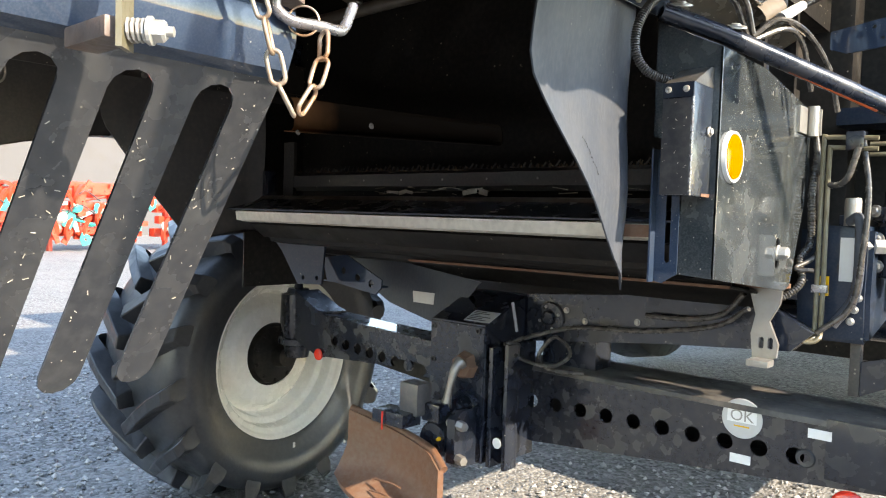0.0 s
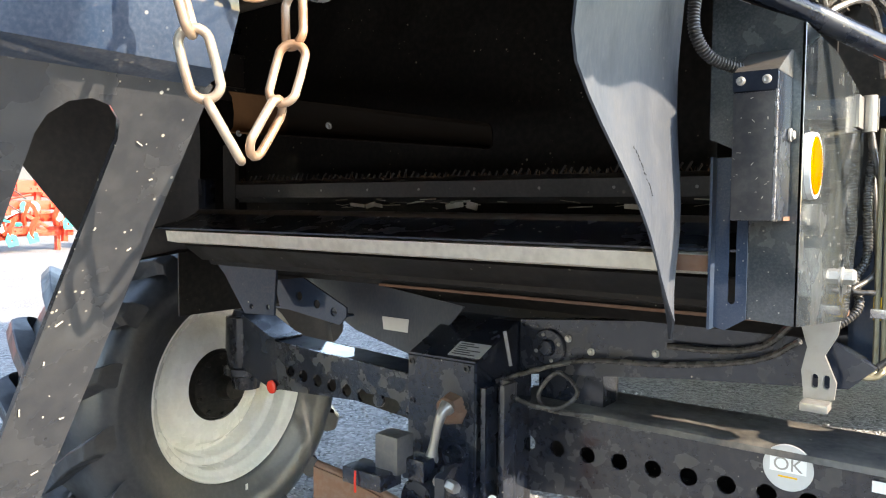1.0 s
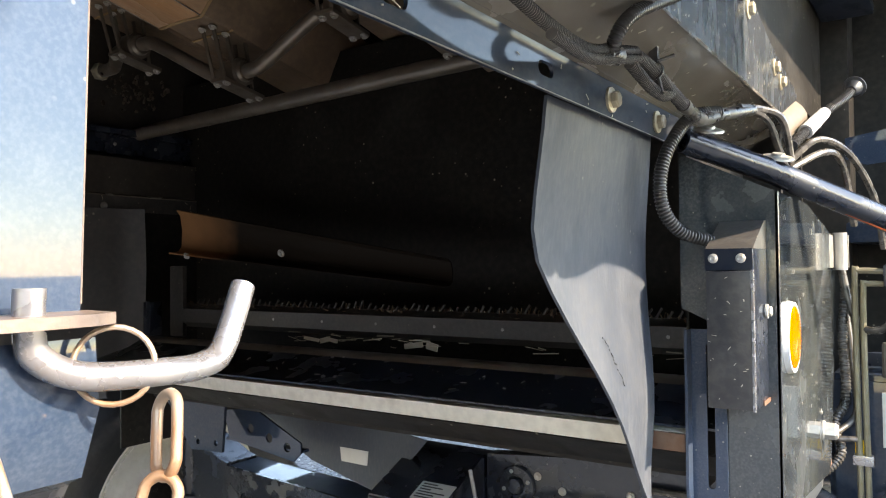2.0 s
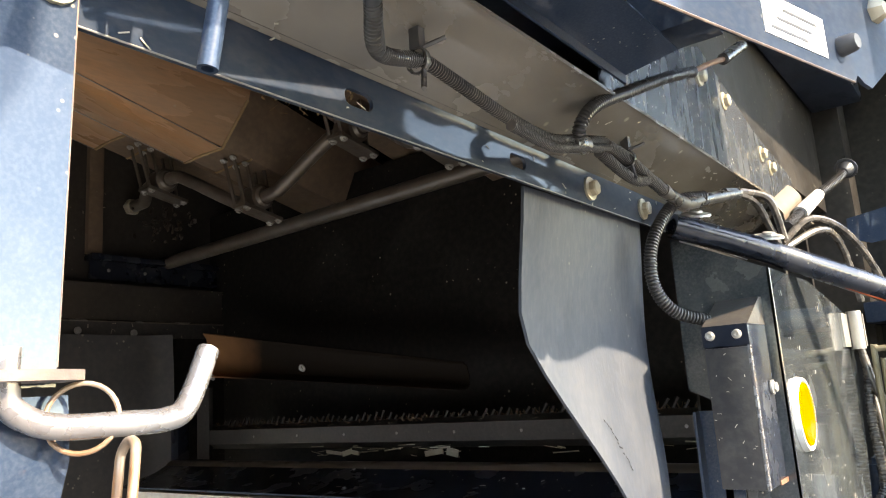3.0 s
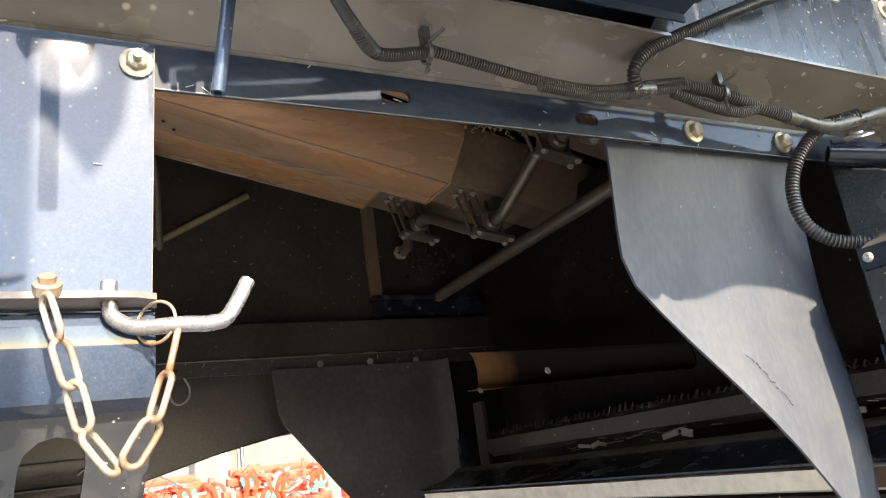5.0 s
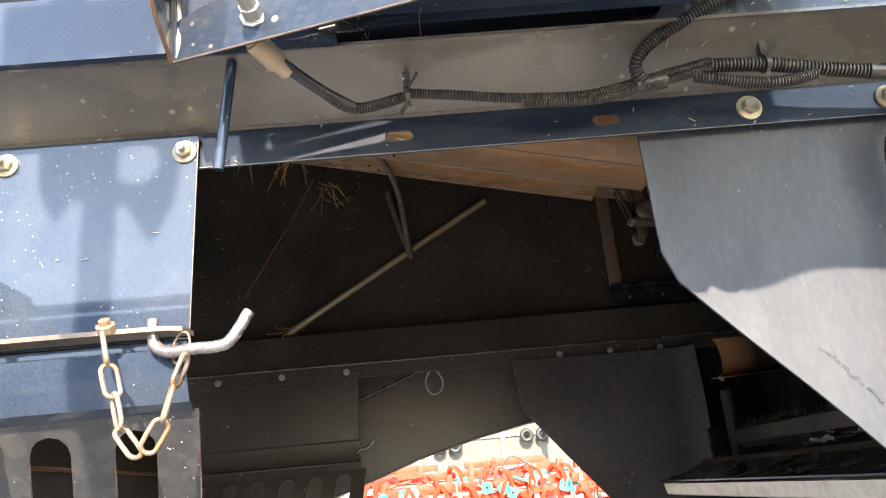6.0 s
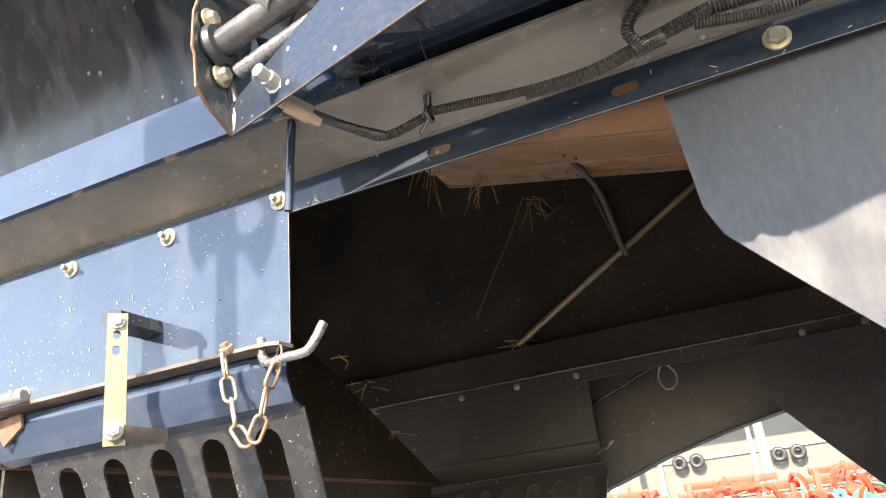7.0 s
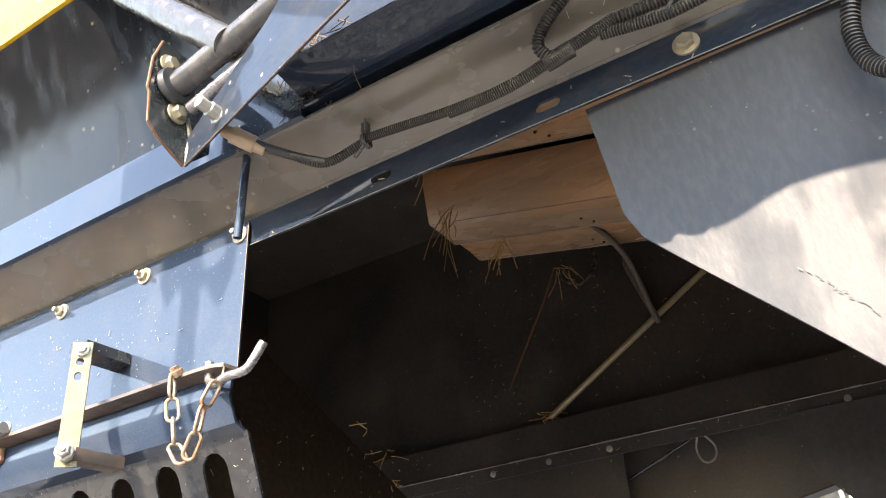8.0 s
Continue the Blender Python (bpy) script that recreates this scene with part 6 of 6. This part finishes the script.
# ---- distance: red implements in a row, a shed and a clad building ----
def implement(seed):
    """A folded tillage machine: red beams and arched legs, teal shares and discs."""
    rng = random.Random(seed)
    imp = thing("tillage_implement", (0, 0, 0), "red folded tillage implement with teal shares", "farm implement", "implements in a row")
    for z, y0, y1, r in ((0.55, -1.6, 1.6, 0.13), (0.95, -1.5, 1.6, 0.12), (1.3, -1.6, 1.5, 0.13), (1.65, -1.5, 1.6, 0.11), (1.9, -1.3, 1.1, 0.10)):
        x = rng.uniform(-0.3, 0.3)
        part("beam", box(B(), x - r, x + r, y0, y1, z - r, z + r, 0.015), RED, imp)
    for k in range(4):
        y = -1.3 + 0.85 * k
        part("upright", box(B(), 0.1, 0.24, y - 0.07, y + 0.07, 0.35, 1.75 + rng.uniform(-0.1, 0.35), 0.01, Matrix.Rotation(radians(rng.uniform(-6, 6)), 4, "X")), RED, imp)
    for k in range(14):
        y = -1.5 + 0.22 * k + rng.uniform(-0.06, 0.06)
        z = rng.choice((0.85, 1.25, 1.55, 1.75))
        s1 = rng.choice((-1, 1))
        pts = [(0.15, y, z), (0.40, y + 0.05 * s1, z + 0.12), (0.55, y + 0.20 * s1, z + 0.02), (0.52, y + 0.30 * s1, z - 0.28), (0.42, y + 0.22 * s1, z - 0.5)]
        part("tine", tube(B(), smooth_path(pts, 4), rng.uniform(0.05, 0.075), 4), RED, imp)
        c = Vector((0.5, y + 0.25 * s1, z - 0.5 + rng.uniform(-0.1, 0.5)))
        if rng.random() < 0.55:
            part("share", plate(B(), [(-0.14, -0.1), (0.12, -0.16), (0.18, 0.08), (0.02, 0.26), (-0.12, 0.12)], [oval(0.02, 0.02, 0.07, 0.09)], 0.03, Matrix.Translation(c) @ Matrix.Rotation(rng.uniform(-0.8, 0.8), 4, "X") @ YZ), TEAL, imp)
        elif rng.random() < 0.5:
            part("disc", lathe(B(), [(0, 0.03), (0.10, 0.03), (0.17, 0.0), (0, 0)], facing(c, (1, rng.uniform(-0.5, 0.5), 0.2)), 18), rng.choice((TEAL, STEEL, RED)), imp)
    for k in range(16):
        y, z = rng.uniform(-1.5, 1.4), rng.uniform(0.5, 1.85)
        turn = Matrix.Translation((rng.uniform(0.28, 0.5), y, z)) @ Matrix.Rotation(radians(rng.choice((-70, -30, 0, 0, 25, 60, 90))), 4, "X")
        ln, wd = rng.uniform(0.15, 0.45), rng.uniform(0.05, 0.12)
        part("frame_plate", plate(B(), [(-ln, -wd), (ln, -wd * 0.6), (ln, wd * 0.6), (-ln, wd)], [oval(0.0, 0.0, wd * 0.5, wd * 0.5), oval(ln * 0.5, 0.0, wd * 0.4, wd * 0.4)], 0.05, turn @ YZ), rng.choice((RED, RED, RED, RED, PAPER)), imp)
    for k in range(4):
        a = Vector((rng.uniform(0.2, 0.5), rng.uniform(-1.4, 0.2), rng.uniform(0.8, 1.9)))
        part("ram", tube(B(), [a, a + Vector((0, rng.uniform(0.6, 1.2), rng.uniform(-0.5, 0.5)))], 0.035, 8), rng.choice((TEAL, STEEL, RED)), imp)
        part("hose", tube(B(), smooth_path([a, a + Vector((0.2, 0.3, 0.35)), a + Vector((0.1, 0.8, 0.1))], 5), 0.02, 6), PLASTIC, imp)
    part("support", box(B(), -0.05, 0.1, -1.2, -1.1, 0, 0.8), RED, imp)
    part("support", box(B(), -0.05, 0.1, 1.1, 1.2, 0, 0.8), RED, imp)
    return imp


models = [implement(k) for k in (11, 12, 13)]
spots = [(-20.5, y, rng.uniform(-12, 12)) for y in (-10.5, -7.0, -3.6, -0.2, 3.0, 6.2, 9.6, 13.0, 16.5)]
for k, (x, y, a) in enumerate(spots):
    m = Matrix.Translation((x, y, GZ)) @ Matrix.Rotation(radians(a), 4, "Z")
    if k < 3:
        models[k].matrix_basis = m
    else:
        copy_thing(models[k % 3], m)


def shed():
    s = thing("open_shed", (-34, -4, GZ), "pale open-fronted storage shed with white posts", "shed")
    part("back_wall", box(B(), -34.2, -34.0, -34, 8.0, GZ, 9.0), CLAD, s, "pale panelled back wall")
    for z in (1.6, 3.3, 5.0, 6.7):
        part("girt", box(B(), -34.0, -33.9, -34, 8.0, z - 0.05, z + 0.05), STEEL, s)
    for k in range(11):
        y = -32 + 4 * k
        part("wall_column", box(B(), -34.0, -33.8, y - 0.09, y + 0.09, GZ, 9.0), STEEL, s)
    for k in range(7):
        y = -26.4 + 5.4 * k
        part("post", box(B(), -27.2, -26.95, y - 0.14, y + 0.14, GZ, 8.2, 0.02), WHITE, s, "white painted steel post")
    part("roof", box(B(), -36, -26.0, -34, 8.0, 9.0, 9.3), CLAD, s)
    for k in range(6):
        for dy in (0, 0.75):
            c = Vector((-33.6, -7.2 + 4.1 * k + dy, 3.0 + 0.2 * (k % 2)))
            part("hung_tyre", lathe(B(), [(0.22 + 0.11 * math.cos(a), 0.11 * math.sin(a)) for a in [2 * math.pi * j / 10 for j in range(10)]], facing(c, (1, 0, 0)), 20, closed=True), RUBBER, s, "black tyre hung on the wall")


shed()


def clad_building():
    b = thing("clad_building", (-33, 18, GZ), "grey building with ribbed cream cladding above", "building")
    part("lower_wall", box(B(), -33.2, -33.0, 8.0, 44, GZ, 4.6), GREYWALL, b, "smooth grey lower wall")
    bm = B()
    n = 180
    prof = []
    for k in range(n):
        y = 8.0 + k * 0.2
        prof += [(y, 0.0), (y + 0.08, 0.0), (y + 0.10, 0.06), (y + 0.18, 0.06)]
    low = [bm.verts.new((-33.0 + d, y, 4.6)) for y, d in prof]
    top = [bm.verts.new((-33.0 + d, y, 10.0)) for y, d in prof]
    for i in range(len(prof) - 1):
        bm.faces.new((low[i], low[i + 1], top[i + 1], top[i]))
    part("ribbed_cladding", bm, CLAD, b, "ribbed cream metal cladding")
    part("drip_rail", box(B(), -33.0, -32.85, 8.0, 44, 4.5, 4.62), STEEL, b)


clad_building()


def barn():
    """An unseen long dark boarded barn, added on the sunny side to darken the gloss paint's reflections."""
    b = thing("boarded_barn", (20, -32, GZ), "unseen long dark boarded barn, added for the gloss paint to mirror", "barn")
    bm = box(B(), 20.0, 20.3, -64, -1, GZ, 6.6)
    part("wall", bm, BARNWOOD, b, "dark brown vertical boards")
    for k in range(33):
        part("batten", box(B(), 19.95, 20.0, -63.5 + 1.95 * k, -63.4 + 1.95 * k, GZ, 6.6), BARNWOOD, b)
    part("roof", plate(B(), [(19.4, 6.5), (29.0, 9.4), (29.0, 9.6), (19.4, 6.7)], [], 64.0, at_y(-0.5)), BARNWOOD, b, "dark sheet roof")


barn()

# unseen post, plate and strut, added to throw a shadow on the rear panel
part("ladder_post", tube(B(), [(1.95, 0.585, 2.40), (1.95, 0.585, 1.90)], 0.02, 12), PAINT_DUSTY, shade_casters)
part("post_plate", plate(B(), [(0.535, 2.26), (0.555, 2.285), (0.615, 2.275), (0.645, 2.225), (0.67, 2.275), (0.69, 2.42), (0.51, 2.42), (0.515, 2.30)], [oval(0.625, 2.325, 0.055, 0.03)], 0.006, at_x(1.95)), PAINT_DUSTY, shade_casters)
part("ladder_rung", tube(B(), [(1.14, 0.47, 2.27), (1.95, 0.585, 2.40)], 0.018, 12), PAINT_DUSTY, shade_casters)

# chaff flecks lying and sticking on the sheets
rng = random.Random(21)
bm = B()


def flecks(count, corner, u, v, n, size=0.0045):
    """Thin flecks scattered over the patch corner + a u + b v, lying flat against the side n."""
    c0, u, v, n = Vector(corner), Vector(u), Vector(v), Vector(n).normalized()
    for k in range(count):
        p = c0 + u * rng.random() + v * rng.random() + n * 0.0006
        d = (u.normalized() * rng.gauss(0, 1) + v.normalized() * rng.gauss(0, 1)).normalized()
        e = n.cross(d)
        ln, wd = size * rng.uniform(0.2, 1.1) ** 1.5, size * rng.uniform(0.06, 0.16)
        vs = [bm.verts.new(p + d * a + e * b + n * c) for c in (0, 0.0006) for a, b in ((-ln, -wd), (ln, -wd), (ln, wd), (-ln, wd))]
        for q in ((3, 2, 1, 0), (4, 5, 6, 7), (0, 1, 5, 4), (1, 2, 6, 5), (2, 3, 7, 6), (3, 0, 4, 7)):
            bm.faces.new([vs[i] for i in q])


flecks(36, (0.8622, 0.1, 1.614), (0, 2.0, 0), (0, 0, 0.04), (1, 0, 0))
flecks(45, (0.8618, 0.0, 1.6552), (0, 2.1, 0), (0.083, 0, 0.045), (0.476, 0, -0.88))
flecks(22, (0.9425, 1.25, 1.71), (0, 0.85, 0), (0, 0, 0.07), (1, 0, 0))
flecks(42, (1.0013, 1.61, 1.09), (0, 0.46, 0), (0, 0, 0.43), (1, 0, 0))
flecks(24, (0.8706, 0.0, 1.43), (0, 0.66, 0), (0, 0, 0.2), (1, 0, 0), 0.004)
flecks(18, (0.928, 1.5045, 1.25), (0.053, 0, 0), (0, 0, 0.17), (0, -1, 0), 0.003)
flecks(210, (-0.9295, 0.1, 1.8), (0, 1.6, 0), (0, 0, 0.75), (1, 0, 0), 0.006)
flecks(36, (-0.857, 0.1, 1.614), (0, 2.0, 0), (0, 0, 0.04), (1, 0, 0), 0.007)
flecks(26, (-0.6, 1.64, 1.2045), (1.45, 0, 0), (0, 0.10, 0.028), (0, -0.27, 1), 0.007)
flecks(130, (-0.6, 1.8395, 1.288), (1.4, 0, 0), (0, 0, 0.03), (0, -1, 0), 0.0045)
flecks(150, (-0.6, 1.842, 1.325), (1.4, 0, 0), (0, 0.06, 0.012), (0, -0.3, 1), 0.006)
flecks(54, (-0.5, 0.0845, 1.36), (1.2, 0, 0), (0, 0, 0.3), (0, 1, 0), 0.008)
lean = Matrix(((0, 0.487, 0.874, 0.838), (1, 0, 0, 0), (0, 0.874, -0.487, 1.320), (0, 0, 0, 1)))
for k in range(6):
    a, b = lean @ Vector((0.680 - SLOT * k - 0.041 - 0.006, -0.02, 0.004)), lean @ Vector((0.680 - SLOT * k - 0.041 - 0.04, -0.36, 0.004))
    flecks((14, 18, 30, 90, 60, 30)[k], a, b - a, (0, 0.036, 0), (0.874, 0, -0.487), 0.003)
tagged(part("chaff", bm, FLECK), "pale chaff flecks stuck to the sheets", "chaff", kind="stuff")

# scuffs on the hanging plate: a dark dragged scratch and pale rubbed flecks
rng = random.Random(31)
scuffs = B()
for k in range(16):
    f = k / 15
    y, z = 1.372 + 0.045 * f + rng.uniform(-0.002, 0.002), 1.345 - 0.065 * f + rng.uniform(-0.002, 0.002)
    x = 0.8525 - 0.034 * math.exp(-((z - 1.44) / 0.15) ** 2) * (1 - 0.65 * min(max((y - 1.25) / 0.33, 0), 1)) - 0.012 * math.exp(-((z - 1.12) / 0.09) ** 2)
    box(scuffs, -0.0004, 0.0007, -0.002, 0.002, -0.0003, 0.0003, 0, Matrix.Translation((x, y, z)) @ Matrix.Rotation(radians(-45 + rng.uniform(-15, 15)), 4, "X"))
hanging = [o for o in bpy.data.objects if o.name == "hanging_deflector"][0]
part("scratch", scuffs, COMB, hanging, "thin dark scratch")
